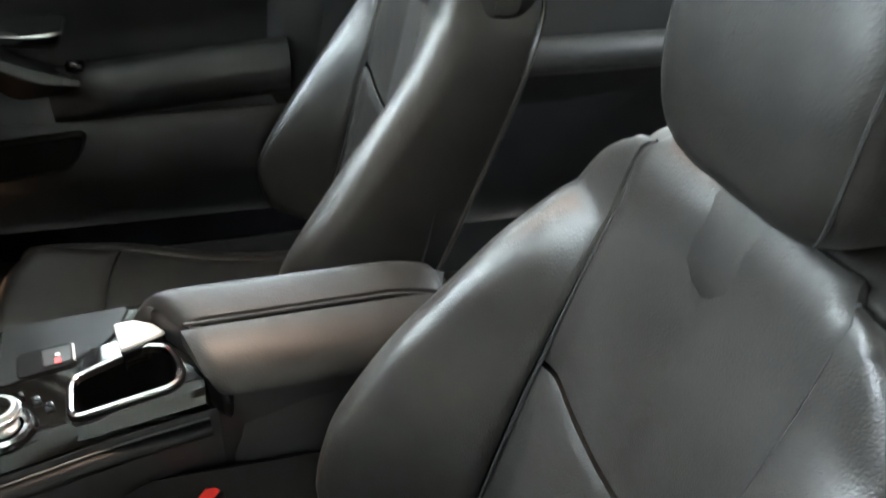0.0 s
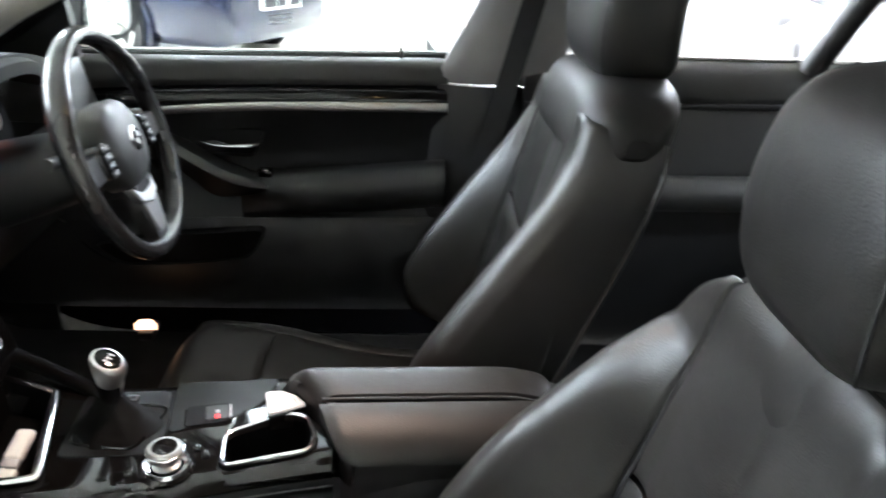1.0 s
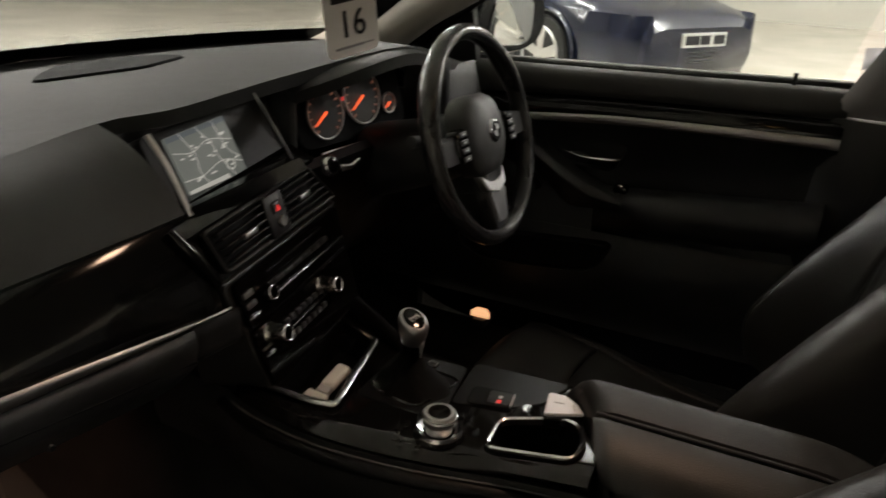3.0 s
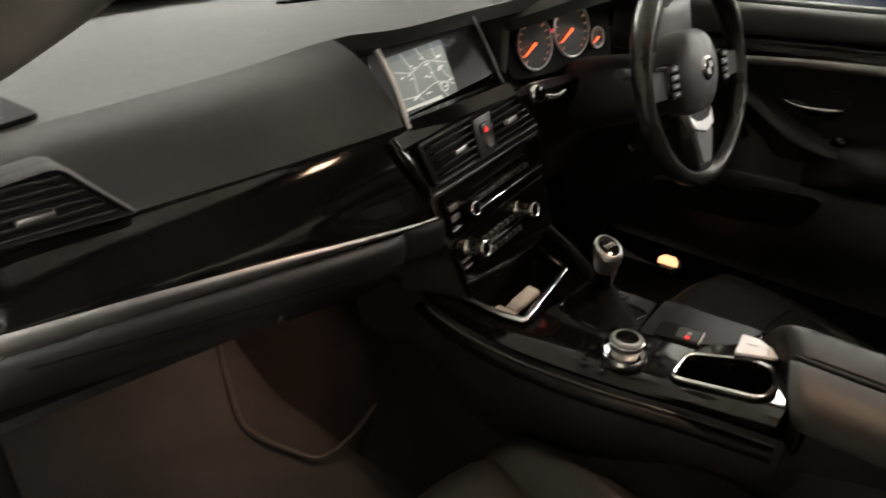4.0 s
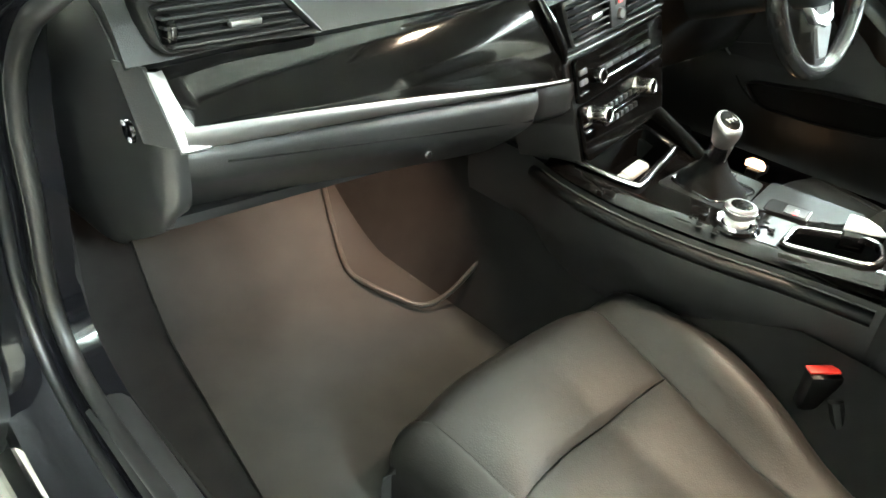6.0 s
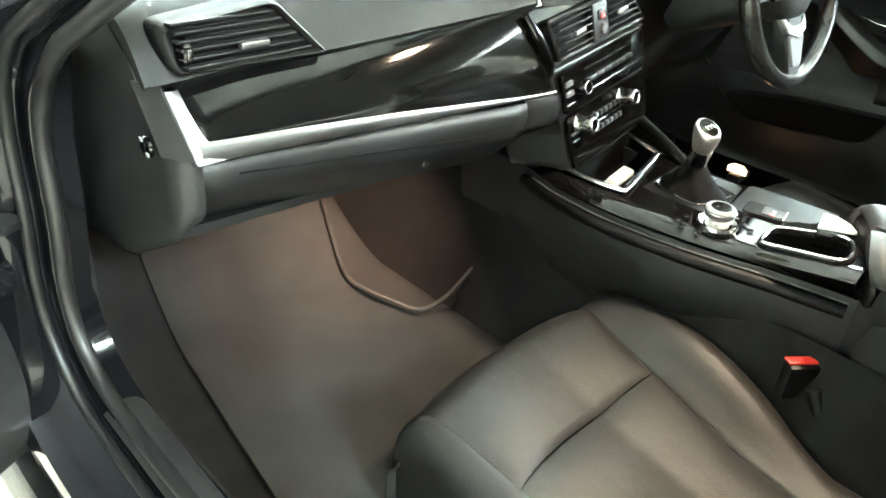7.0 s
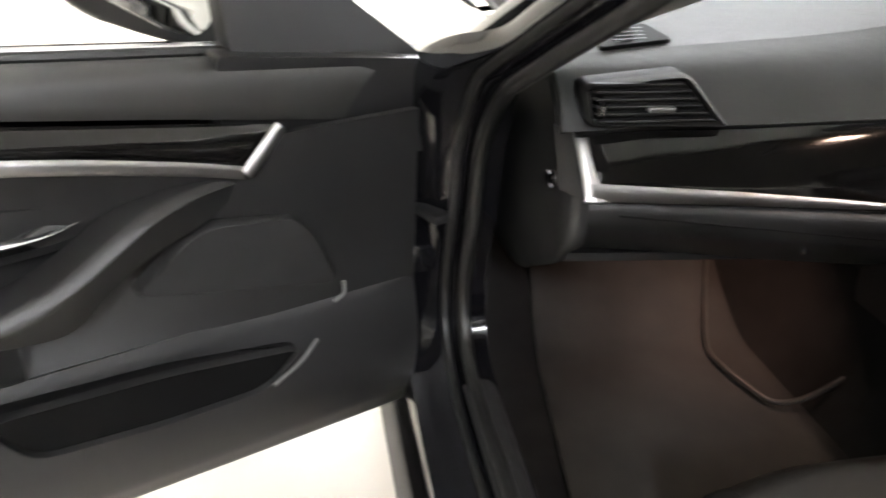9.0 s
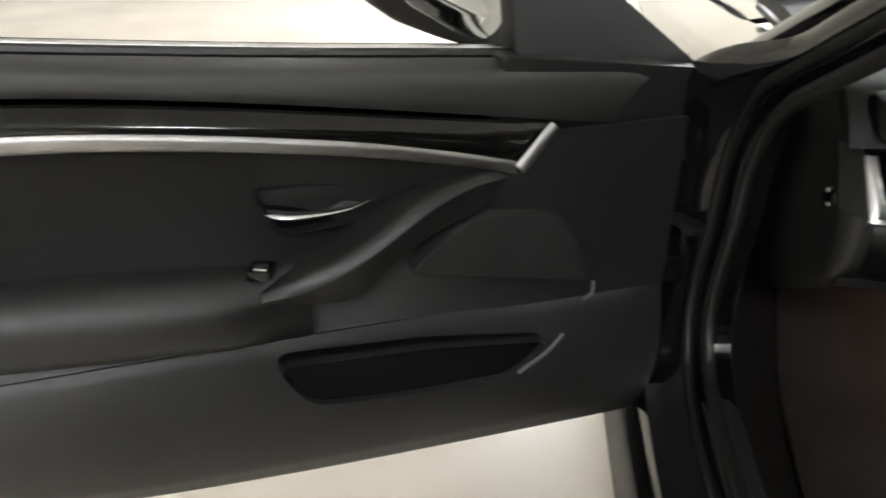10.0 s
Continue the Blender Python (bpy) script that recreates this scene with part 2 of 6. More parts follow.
def tube(points, radius, sides=10, n=0, squash=1.0, up=(0, 0, 1)):
    """A swept round bar; radius may be a function of 0..1."""
    line = smooth_line(points, n) if n else [Vector(p) for p in points]
    rings = []
    for k, p in enumerate(line):
        d = (line[min(k + 1, len(line) - 1)] - line[max(k - 1, 0)]).normalized()
        u = Vector(up)
        if abs(d.dot(u)) > 0.97:
            u = Vector((1, 0, 0))
        x = d.cross(u).normalized()
        y = x.cross(d)
        r = radius(k / (len(line) - 1)) if callable(radius) else radius
        rings.append([p + x * r * math.cos(a) + y * r * squash * math.sin(a) for a in (2 * math.pi * s / sides for s in range(sides))])
    return loft(rings)


def ring(center, axis, radius, tube_r, n=64, sides=12):
    """A torus."""
    c, z = Vector(center), Vector(axis).normalized()
    x = z.orthogonal().normalized()
    y = z.cross(x)
    bm = bmesh.new()
    R = []
    for i in range(n):
        a = 2 * math.pi * i / n
        d = x * math.cos(a) + y * math.sin(a)
        R.append([bm.verts.new(c + d * (radius + tube_r * math.cos(b)) + z * tube_r * math.sin(b)) for b in (2 * math.pi * s / sides for s in range(sides))])
    for i in range(n):
        for k in range(sides):
            bm.faces.new((R[i][k], R[(i + 1) % n][k], R[(i + 1) % n][(k + 1) % sides], R[i][(k + 1) % sides]))
    return bm


def lathe(profile, center, axis, n=32):
    """A turned body: profile of (radius, height) along the axis."""
    c, z = Vector(center), Vector(axis).normalized()
    x = z.orthogonal().normalized()
    y = z.cross(x)
    rings = [[c + z * h + (x * math.cos(a) + y * math.sin(a)) * max(r, 1e-4) for a in (2 * math.pi * k / n for k in range(n))] for r, h in profile]
    return loft(rings)


def box(at, size, bevel=0.004, turn=None, seg=2):
    """A rounded block round its middle. turn: a 3x3 matrix."""
    bm = bmesh.new()
    bmesh.ops.create_cube(bm, size=1)
    bmesh.ops.scale(bm, verts=bm.verts, vec=size)
    b = min(bevel, 0.45 * min(size))
    if b > 0:
        bmesh.ops.bevel(bm, geom=bm.edges, offset=b, segments=seg, affect="EDGES", profile=0.5)
    if turn is not None:
        bmesh.ops.transform(bm, matrix=turn.to_4x4(), verts=bm.verts)
    bmesh.ops.translate(bm, verts=bm.verts, vec=at)
    return bm


def outline(points, r=0.006, seg=4):
    """Rounds the corners of a closed 2D outline."""
    out, n = [], len(points)
    for k in range(n):
        p, a, b = Vector(points[k]), Vector(points[k - 1]), Vector(points[(k + 1) % n])
        u, v = (a - p), (b - p)
        d = min(r, 0.45 * u.length, 0.45 * v.length)
        s, e = p + u.normalized() * d, p + v.normalized() * d
        for i in range(seg + 1):
            t = i / seg
            out.append((1 - t) ** 2 * s + 2 * t * (1 - t) * p + t * t * e)
    return out


def plate(points, put, front, back, r=0.006, bevel=0.0015):
    """A plate with a rounded outline. put(u, v, w): the place of outline point u, v at depth w."""
    o = outline([(*p, 0)[:2] for p in points], r)
    c = sum((Vector(p) for p in o), Vector((0, 0))) / len(o)
    inner = [c + (p - c) * (1 - bevel / max(1e-6, (p - c).length)) for p in o]
    s = 1 if front > back else -1
    rings = [[put(p.x, p.y, back) for p in o], [put(p.x, p.y, front - s * bevel) for p in o], [put(p.x, p.y, front) for p in inner]]
    return loft(rings)


def frame_band(points, put, width, front, back, r=0.006):
    """A closed band of the given width inside an outline (a bezel)."""
    o = outline([(*p, 0)[:2] for p in points], r)
    c = sum((Vector(p) for p in o), Vector((0, 0))) / len(o)
    n = len(o)
    inner = []
    for k in range(n):
        t = (o[(k + 1) % n] - o[k - 1]).normalized()
        m = Vector((-t.y, t.x))
        if m.dot(c - o[k]) < 0:
            m = -m
        inner.append(o[k] + m * width)
    mid = [(a + b) / 2 for a, b in zip(o, inner)]
    bm = bmesh.new()
    rows = [[bm.verts.new(put(p.x, p.y, w)) for p in line] for line, w in ((o, back), (o, front - (front - back) * 0.15), (mid, front), (inner, front - (front - back) * 0.15), (inner, back))]
    for a, b in zip(rows, rows[1:] + rows[:1]):
        for k in range(n):
            bm.faces.new((a[k], a[(k + 1) % n], b[(k + 1) % n], b[k]))
    return bm


def tub(points, put, depth, r=0.01, lip=0.003):
    """A hollow tray: walls with thickness and a floor, open at the top."""
    o = outline([(*p, 0)[:2] for p in points], r)
    c = sum((Vector(p) for p in o), Vector((0, 0))) / len(o)
    sized = lambda s, w: [put(c.x + (p.x - c.x) * s, c.y + (p.y - c.y) * s, w) for p in o]
    return loft([sized(1.0, -depth - 0.003), sized(1.02, 0.0), sized(0.985, 0.0), sized(0.90, -depth)])


def carve(ob, cutter):
    """Cuts a hole of the cutter's shape, given in world coordinates, through a part."""
    top = ob
    while top.parent is not None:
        top = top.parent
    bmesh.ops.recalc_face_normals(cutter, faces=cutter.faces)
    bmesh.ops.translate(cutter, verts=cutter.verts, vec=-Vector(top.location))
    me = bpy.data.meshes.new("tmp")
    cutter.to_mesh(me)
    cutter.free()
    tool = new("tmp", me)
    tool.parent = top
    mod = ob.modifiers.new("cut", "BOOLEAN")
    mod.operation, mod.solver, mod.object = "DIFFERENCE", "EXACT", tool
    deps = bpy.context.evaluated_depsgraph_get()
    cut = bpy.data.meshes.new_from_object(ob.evaluated_get(deps))
    ob.modifiers.clear()
    ob.data = cut
    bpy.data.objects.remove(tool)
    bpy.data.meshes.remove(me)


def words(text, size, put, mat, parent, depth=0.0004, label=""):
    """Lettering in the built-in font, laid on a surface by put(u, v, w)."""
    cu = bpy.data.curves.new("lettering", "FONT")
    cu.body, cu.size, cu.align_x, cu.align_y, cu.extrude = text, size, "CENTER", "CENTER", depth
    tmp = new("lettering", cu)
    deps = bpy.context.evaluated_depsgraph_get()
    me = bpy.data.meshes.new_from_object(tmp.evaluated_get(deps))
    bm = bmesh.new()
    bm.from_mesh(me)
    bpy.data.objects.remove(tmp)
    bpy.data.curves.remove(cu)
    bpy.data.meshes.remove(me)
    for v in bm.verts:
        v.co = put(v.co.x, v.co.y, v.co.z + depth)
    return part("lettering", bm, mat, parent, label, smooth=False)


# ---------------------------------------------------------------- the hall
def hall():
    bm = box((2, 0, -0.1), (44, 44, 0.2), 0)
    solid("ground", bm, FLOOR, "glossy cream hall floor under the cars", "floor", kind="structure")
    for nm, at, size in (("wall_north", (2, 13.1, 2.2), (36, 0.2, 4.6)), ("wall_south", (2, -13.1, 2.2), (36, 0.2, 4.6)),
                         ("wall_west", (-9.1, 0, 2.2), (0.2, 26, 4.6)), ("wall_east", (15.1, 0, 2.2), (0.2, 26, 4.6))):
        solid(nm, box(at, size, 0), WALLM, "plain pale painted hall wall", "wall", kind="structure")
    solid("ceiling", box((3, 0, 4.6), (26, 28, 0.2), 0), CEILM, "plain white hall ceiling", "ceiling", kind="structure")
    first = thing("ceiling_light", "long white tube light hung on two rods under the hall ceiling", "ceiling light", (2.6, -7.4, 4.0), group="hall lights")
    part("spine", box((2.6, -7.4, 4.0), (0.06, 2.36, 0.05), 0.008), WHITE, first)
    for s in (-1, 1):
        part("diffuser", box((2.6 + s * 0.11, -7.4, 3.99), (0.13, 2.34, 0.09), 0.03), TUBE, first, "glowing white tube cover")
        part("rod", tube([(2.6, -7.4 + s * 0.9, 4.02), (2.6, -7.4 + s * 0.9, 4.5)], 0.012, 8), HARD, first)
    # the last lamp is added to brighten the glove box from the rear left
    for x, y in ((-0.9, 7.0), (1.2, 7.2), (3.4, 6.4), (6.2, 3.0), (7.6, -1.2), (6.2, -5.2), (10.5, -3.0), (-1.5, -5.6)):
        copy_thing(first, pose(x, y, 4.0))


hall()


# ---------------------------------------------------------------- the car's shell
APERTURE = [(-1.0, 0.47), (-0.6, 0.452), (-0.1, 0.447), (0.05, 0.452), (0.135, 0.474), (0.180, 0.522), (0.188, 0.59), (0.165, 0.69), (0.15, 0.80), (0.10, 0.885), (-0.02, 0.975), (-0.17, 1.075), (-0.32, 1.178), (-0.47, 1.292), (-0.62, 1.368), (-0.85, 1.405), (-1.1, 1.42)]


def aperture_line(side, n, q=0.0, dx=0.0):
    """The line of the door opening, moved outward by q and sideways by dx."""
    line = smooth_line([(0, y, z) for y, z in APERTURE], n)
    out = []
    for k, p in enumerate(line):
        d = (line[min(k + 1, n - 1)] - line[max(k - 1, 0)]).normalized()
        away = Vector((0, -d.z, d.y))
        if away.dot(p - Vector((0, -0.55, 0.85))) < 0:
            away = -away
        p = p + away * q
        if side > 0 and p.y > -0.9:
            up = min(1.0, max(0.0, (p.z - 0.86) / 0.12))
            p = p + Vector((0, 0.27 * up * up * (3 - 2 * up) * min(1.0, (p.y + 0.9) / 0.6), 0))
        x = 0.80 - max(0.0, p.z - 0.93) * 0.42
        out.append(Vector((side * (x + dx), p.y, p.z)))
    return out


def shell():
    car = thing("saloon_car", "black painted saloon body with the passenger door standing open", "car", (0, 0.0, 0.2))
    for side, nm in ((-1, "door_opening"), (1, "door_opening")):
        sect = ((-0.035, 0.012), (-0.012, 0.004), (0.0, 0.0), (0.012, 0.006), (0.016, 0.03), (0.045, 0.042), (0.06, 0.06), (0.085, 0.07), (0.092, 0.105), (0.085, 0.135), (0.0, 0.145), (-0.035, 0.12))
        n = 200
        lines = [aperture_line(side, n, q, dx) for dx, q in sect]
        # the flange narrows where it climbs the windscreen pillar
        slim = [aperture_line(side, n, q * 0.42, dx * 0.45) for dx, q in sect]
        rise = [min(1.0, max(0.0, (p.z - 0.82) / 0.14)) if side < 0 else 0.0 for p in aperture_line(side, n)]
        bm = loft([[a[k].lerp(b[k], rise[k] ** 2 * (3 - 2 * rise[k])) for a, b in zip(lines, slim)] for k in range(n)])
        part(nm, bm, PAINT, car, "glossy black door opening flange")
        for dx, q, r in ((0.004, -0.006, 0.010), (0.028, 0.024, 0.007)):
            part("door_seal", tube(aperture_line(side, n, q, dx), r, 12, up=(1, 0, 0)), RUBBER, car, "soft black rubber door seal")
    # rocker, outer skin, wing and bonnet
    for side in (-1, 1):
        part("sill_skirt", box((side * 0.885, -0.55, 0.25), (0.05, 1.9, 0.16), 0.015), PANEL, car)

    def wing(a, b):
        y = 0.30 + 1.58 * a
        turn = max(0.0, b * 1.3 - 0.3) / 1.0 * math.pi * 0.5
        inner = max(0.0, 0.3 - b * 1.3) / 0.3
        return (-0.80 - 0.09 * math.sin(turn) + 0.10 * a * a + 0.085 * inner, y, 0.30 + (0.61 - 0.12 * a) * max(0.0, math.cos(turn)) ** 0.8 + 0.02 * inner)

    part("wing", slab(wing, 18, 22, 0.004, 1), BODY, car, "front wing, pale metallic standing in for hall reflections")
    part("wing", slab(lambda a, b: (-wing(a, b)[0], wing(a, b)[1], wing(a, b)[2]), 18, 22, 0.004, -1), BODY, car, "front wing, pale metallic standing in for hall reflections")

    def bonnet(a, b):
        x = -0.705 + 1.41 * b
        y = 0.70 + 1.2 * a - 0.10 * (x / 0.79) ** 2
        return (x * (1 - 0.1 * a), y, 0.945 - 0.05 * (x / 0.79) ** 2 - 0.16 * a ** 1.6 + 0.012 * math.exp(-((abs(x) - 0.45) / 0.08) ** 2))

    part("bonnet", slab(bonnet, 20, 40, 0.01, -1), BODY, car, "bonnet, pale metallic standing in for hall reflections")
    for side in (-1, 1):
        part("shut_line", tube([Vector(bonnet(a, 0.0 if side < 0 else 1.0)) + Vector((side * 0.005, 0, -0.002)) for a in np.linspace(0, 1, 16)], 0.005, 6), DARK, car, "dark gap along the bonnet")
    part("cowl", slab(lambda a, b: (-0.70 + 1.40 * a, 0.56 + 0.15 * b - 0.10 * (2 * a - 1) ** 2, 0.925 + 0.012 * b), 20, 4, 0.01, 1), RUBBER, car, "black plastic cowl below the windscreen")
    for x0, x1 in ((-0.55, 0.02), (0.05, 0.62)):
        part("wiper", tube([(x0, 0.57 - 0.1 * (x0 / 0.7) ** 2, 0.955), ((x0 + x1) / 2, 0.60, 0.962), (x1, 0.62 - 0.1 * (x1 / 0.7) ** 2, 0.962)], 0.006, 6, 12), RUBBER, car, "black wiper blade")
    # floor pan, tunnel side and toe board under the carpet
    part("floor_pan", box((0, -0.75, 0.295), (1.5, 2.3, 0.03), 0.004), HARD, car)
    part("toe_board", slab(lambda a, b: (-0.76 + 1.52 * a, 0.47 + 0.26 * b, 0.30 + 0.55 * b), 4, 8, 0.02), HARD, car)
    part("bulkhead", box((0, 0.74, 0.595), (1.44, 0.03, 0.51), 0.004), HARD, car)
    part("rear_bulkhead", box((0, -2.0, 0.75), (1.5, 0.04, 0.95), 0.01), HARD, car)
    for side in (-1, 1):
        part("tread_plate", slab(lambda a, b: (side * (0.764 + 0.056 * b), 0.10 - 1.06 * a, 0.450 - 0.014 * min(1, a * 6) + 0.012 * math.sin(math.pi * b)), 16, 8, 0.012, side, 0.004, 0.1), HARD, car, "black sill tread plate")
    for side in (-1, 1):
        part("footwell_side", box((side * 0.775, 0.47, 0.555), (0.03, 0.54, 0.53), 0.006), CARPET, car, "dark carpeted footwell side")
    # roof and headliner
    part("roof", slab(lambda a, b: (-0.62 + 1.24 * a, -0.42 - 1.6 * b, 1.42 + 0.045 * math.sin(math.pi * a) - 0.10 * (b - 0.3) ** 2), 16, 12, 0.006, -1), PAINT, car)
    part("headliner", slab(lambda a, b: (-0.60 + 1.20 * a, -0.40 - 1.6 * b, 1.385 + 0.04 * math.sin(math.pi * a) - 0.10 * (b - 0.3) ** 2), 16, 12, 0.006, -1), HEADLINE, car, "grey cloth headliner")
    # pillars inside
    for side in (-1, 1):
        line = [(-0.735, 0.12, 0.955), (-0.715, 0.02, 1.02), (-0.68, -0.14, 1.095), (-0.64, -0.30, 1.185), (-0.595, -0.47, 1.31)] if side < 0 else [(0.735, 0.32, 0.975), (0.72, 0.25, 1.02), (0.70, 0.184, 1.062), (0.68, 0.103, 1.105), (0.655, 0.02, 1.15), (0.62, -0.12, 1.23), (0.58, -0.30, 1.33)]
        skin = [(-0.81, 0.32, 0.87), (-0.785, 0.21, 0.94), (-0.75, 0.02, 1.045), (-0.70, -0.18, 1.155), (-0.65, -0.36, 1.27), (-0.615, -0.52, 1.36)] if side < 0 else [(0.825, 0.42, 0.90), (0.80, 0.32, 0.98), (0.76, 0.17, 1.07), (0.71, -0.02, 1.18), (0.66, -0.24, 1.295), (0.615, -0.45, 1.375)]
        # the passenger side's shade is put into a darker trim colour
        part("a_pillar_trim", tube(line, 0.036 if side < 0 else 0.05, 12, 20, 0.8), SHADETRIM if side < 0 else PALETRIM, car, "windscreen pillar trim, darkened for shade on the passenger side")
        part("a_pillar_skin", tube(skin, 0.034 if side < 0 else 0.046, 10, 20, 0.8), PAINT, car, "black outer windscreen pillar")
    def post(a, b):
        z = 0.935 + 0.44 * b
        y0, y1 = -0.645 - 0.46 * (z - 0.95), -0.90 - 0.30 * (z - 0.95)
        return (0.782 - 0.30 * (z - 0.93) - 0.016 * math.sin(math.pi * a), y0 + (y1 - y0) * a, z)
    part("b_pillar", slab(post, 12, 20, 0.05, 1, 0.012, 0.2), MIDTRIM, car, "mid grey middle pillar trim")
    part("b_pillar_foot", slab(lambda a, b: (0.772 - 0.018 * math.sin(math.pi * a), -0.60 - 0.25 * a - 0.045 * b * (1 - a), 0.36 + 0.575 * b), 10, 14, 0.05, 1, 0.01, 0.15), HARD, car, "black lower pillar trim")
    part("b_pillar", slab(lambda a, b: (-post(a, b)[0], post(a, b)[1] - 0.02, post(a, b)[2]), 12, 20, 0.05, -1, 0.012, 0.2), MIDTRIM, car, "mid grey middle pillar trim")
    part("b_pillar_foot", slab(lambda a, b: (-0.785 + 0.018 * math.sin(math.pi * a), -0.70 - 0.20 * a, 0.36 + 0.575 * b), 10, 14, 0.05, -1, 0.01, 0.15), HARD, car, "black lower pillar trim")
    part("rear_side", slab(lambda a, b: (-0.79 + 0.02 * math.sin(math.pi * b), -0.88 - 1.12 * a, 0.30 + 0.69 * b), 10, 10, 0.06, -1, 0.006, 0.06), HARD, car, "plain black rear side of the cabin")
    # windscreen
    def screen(a, b):
        x = (2 * a - 1)
        y0, z0 = 0.70 - 0.16 * x * x, 0.965
        y1, z1 = -0.42 - 0.08 * x * x, 1.405 - 0.04 * x * x
        return ((0.745 - 0.15 * b) * x, y0 + (y1 - y0) * b, z0 + (z1 - z0) * b + 0.03 * math.sin(math.pi * b))

    ws = part("windscreen", slab(screen, 24, 12, 0.004), GLASS, car, "clear laminated windscreen")
    ws.visible_shadow = False
    part("windscreen_border", slab(lambda a, b: Vector(screen(a, b * 0.085)) + Vector((0, -0.006, -0.006)), 24, 3, 0.002), DARK, car, "black printed border of the windscreen")
    # lamp in the roof
    lamp = thing("roof_lamp", "warm glowing reading lamp in the roof console", "lamp", (0, -0.52, 1.38))
    part("surround", box((0.02, -0.50, 1.405), (0.20, 0.14, 0.035), 0.015), HARD, lamp)
    part("lens", box((0.07, -0.49, 1.384), (0.034, 0.018, 0.012), 0.005), DOME, lamp, "warm glowing lens")
    return car


shell()
dome = bpy.data.lights.new("roof_lamp_light", "AREA")
dome.energy, dome.color, dome.size, dome.spread = 0.85, (1.0, 0.70, 0.52), 0.06, radians(100)
new("roof_lamp_light", dome).matrix_basis = look((0.07, -0.49, 1.376), (-0.16, -0.46, 0.5))
foot = bpy.data.lights.new("footwell_light", "AREA")
foot.energy, foot.color, foot.size, foot.spread = 0.22, (1.0, 0.60, 0.43), 0.04, radians(130)
new("footwell_light", foot).matrix_basis = look((-0.29, 0.23, 0.634), (-0.31, 0.34, 0.3))


# ---------------------------------------------------------------- seats
def seat(cx, label, raised):
    ob = thing("leather_seat", label, "seat", (cx, -0.45, 0.34), group="front seats")
    dy, dz = (0.03, 0.045) if raised else (0.0, 0.0)

    inner = 1.0 if cx < 0 else -1.0
    # cushion: a padded top, tilted back, with rolled sides and front
    height = graph((-0.74, 0.450), (-0.60, 0.438), (-0.50, 0.443), (-0.42, 0.456), (-0.33, 0.476), (-0.20, 0.494), (-0.12, 0.497))
    near = graph((-0.74, 0.100), (-0.50, 0.103), (-0.42, 0.111), (-0.33, 0.121), (-0.25, 0.135), (-0.165, 0.151), (-0.10, 0.153))
    far = graph((-0.74, 0.140), (-0.50, 0.160), (-0.33, 0.174), (-0.20, 0.174), (-0.10, 0.172))
    tight = graph((-0.74, 0.180), (-0.60, 0.186), (-0.52, 0.206), (-0.45, 0.232), (-0.36, 0.247), (-0.27, 0.246), (-0.17, 0.232), (-0.14, 0.226))
    loose = graph((-0.74, 0.190), (-0.50, 0.212), (-0.33, 0.224), (-0.17, 0.218), (-0.14, 0.214))
    crown = graph((-0.74, 0.012), (-0.55, 0.018), (-0.42, 0.036), (-0.32, 0.038), (-0.20, 0.028), (-0.14, 0.020))

    def valley(y, s):
        return near(y) if s == inner else far(y)

    def girth(y, s):
        return tight(y) if s == inner else loose(y)

    def length(q):
        return -0.74 + 0.54 * q / 0.80 if q < 0.80 else -0.20 + 0.055 * math.sin(min(1.0, (q - 0.80) / 0.13) * math.pi / 2)

    def cushion(p, q):
        """p: -1 to 1 across, the outer part rolling down the side; q: 0 at the back to 1 over the front edge."""
        m, s = abs(p), math.copysign(1.0, p)
        R = 0.080 if s == inner else 0.062
        y = length(q)
        if q < 0.80:
            drop_y = 0.0
        elif q < 0.93:
            drop_y = 0.055 * (1 - math.cos((q - 0.80) / 0.13 * math.pi / 2))
        else:
            y -= 0.01 * (q - 0.93) / 0.07
            drop_y = 0.055 + 0.08 * (q - 0.93) / 0.07
        w = girth(length(q), s)
        if m < 0.82:
            x, drop_x = (w - R * 0.8) * m / 0.82, 0.0
        elif m < 0.94:
            a = (m - 0.82) / 0.12 * math.pi / 2
            x, drop_x = w - R * 0.8 + R * 0.8 * math.sin(a), R * (1 - math.cos(a))
        else:
            x, drop_x = w, R + 0.09 * (m - 0.94) / 0.06
        front = min(1.0, max(0.0, (y + 0.30) / 0.12))
        v = valley(length(q), s)
        dome = min(1.0, max(0.0, (x - v) / (0.075 if s == inner else 0.045)))
        z = height(y) + (crown(y) if s == inner else 0.010 - 0.004 * front) * (0.5 * math.sin(dome * math.pi / 2) + 0.5 * (0.5 - 0.5 * math.cos(math.pi * dome)))
        z -= 0.008 * (1 - min(1, x / 0.15)) ** 2 * (1 - front)
        # the padding swells between the seams
        z += 0.010 * max(0.0, math.sin(math.pi * min(1.0, q / 0.617))) ** 0.7 * max(0.0, 1 - (x / v) ** 4) if q < 0.617 else 0.012 * math.sin(math.pi * min(1.0, (q - 0.617) / 0.28)) ** 0.8 * max(0.0, 1 - (x / v) ** 4)
        corner = (drop_x + drop_y) if drop_x * drop_y == 0 else max(drop_x, drop_y) + 0.35 * min(drop_x, drop_y)
        y -= 0.030 * (m ** 3.2) * (1 if q > 0.7 else q / 0.7)
        return Vector((cx + s * x, y, z - corner))

    def sm(q, s):
        return valley(length(q), s) / (girth(length(q), s) - (0.064 if s == inner else 0.0496)) * 0.82

    def across(a, q):
        s = 1.0 if a >= 0.5 else -1.0
        return (2 * a - 1) * sm(q, s)

    part("cushion_front", slab(lambda a, b: cushion(across(a, 0.618 + 0.382 * b), 0.618 + 0.382 * b), 30, 34, 0.02, 1, 0.002, 0.04), MATTLEATHER, ob, "black leather thigh panel of the seat")
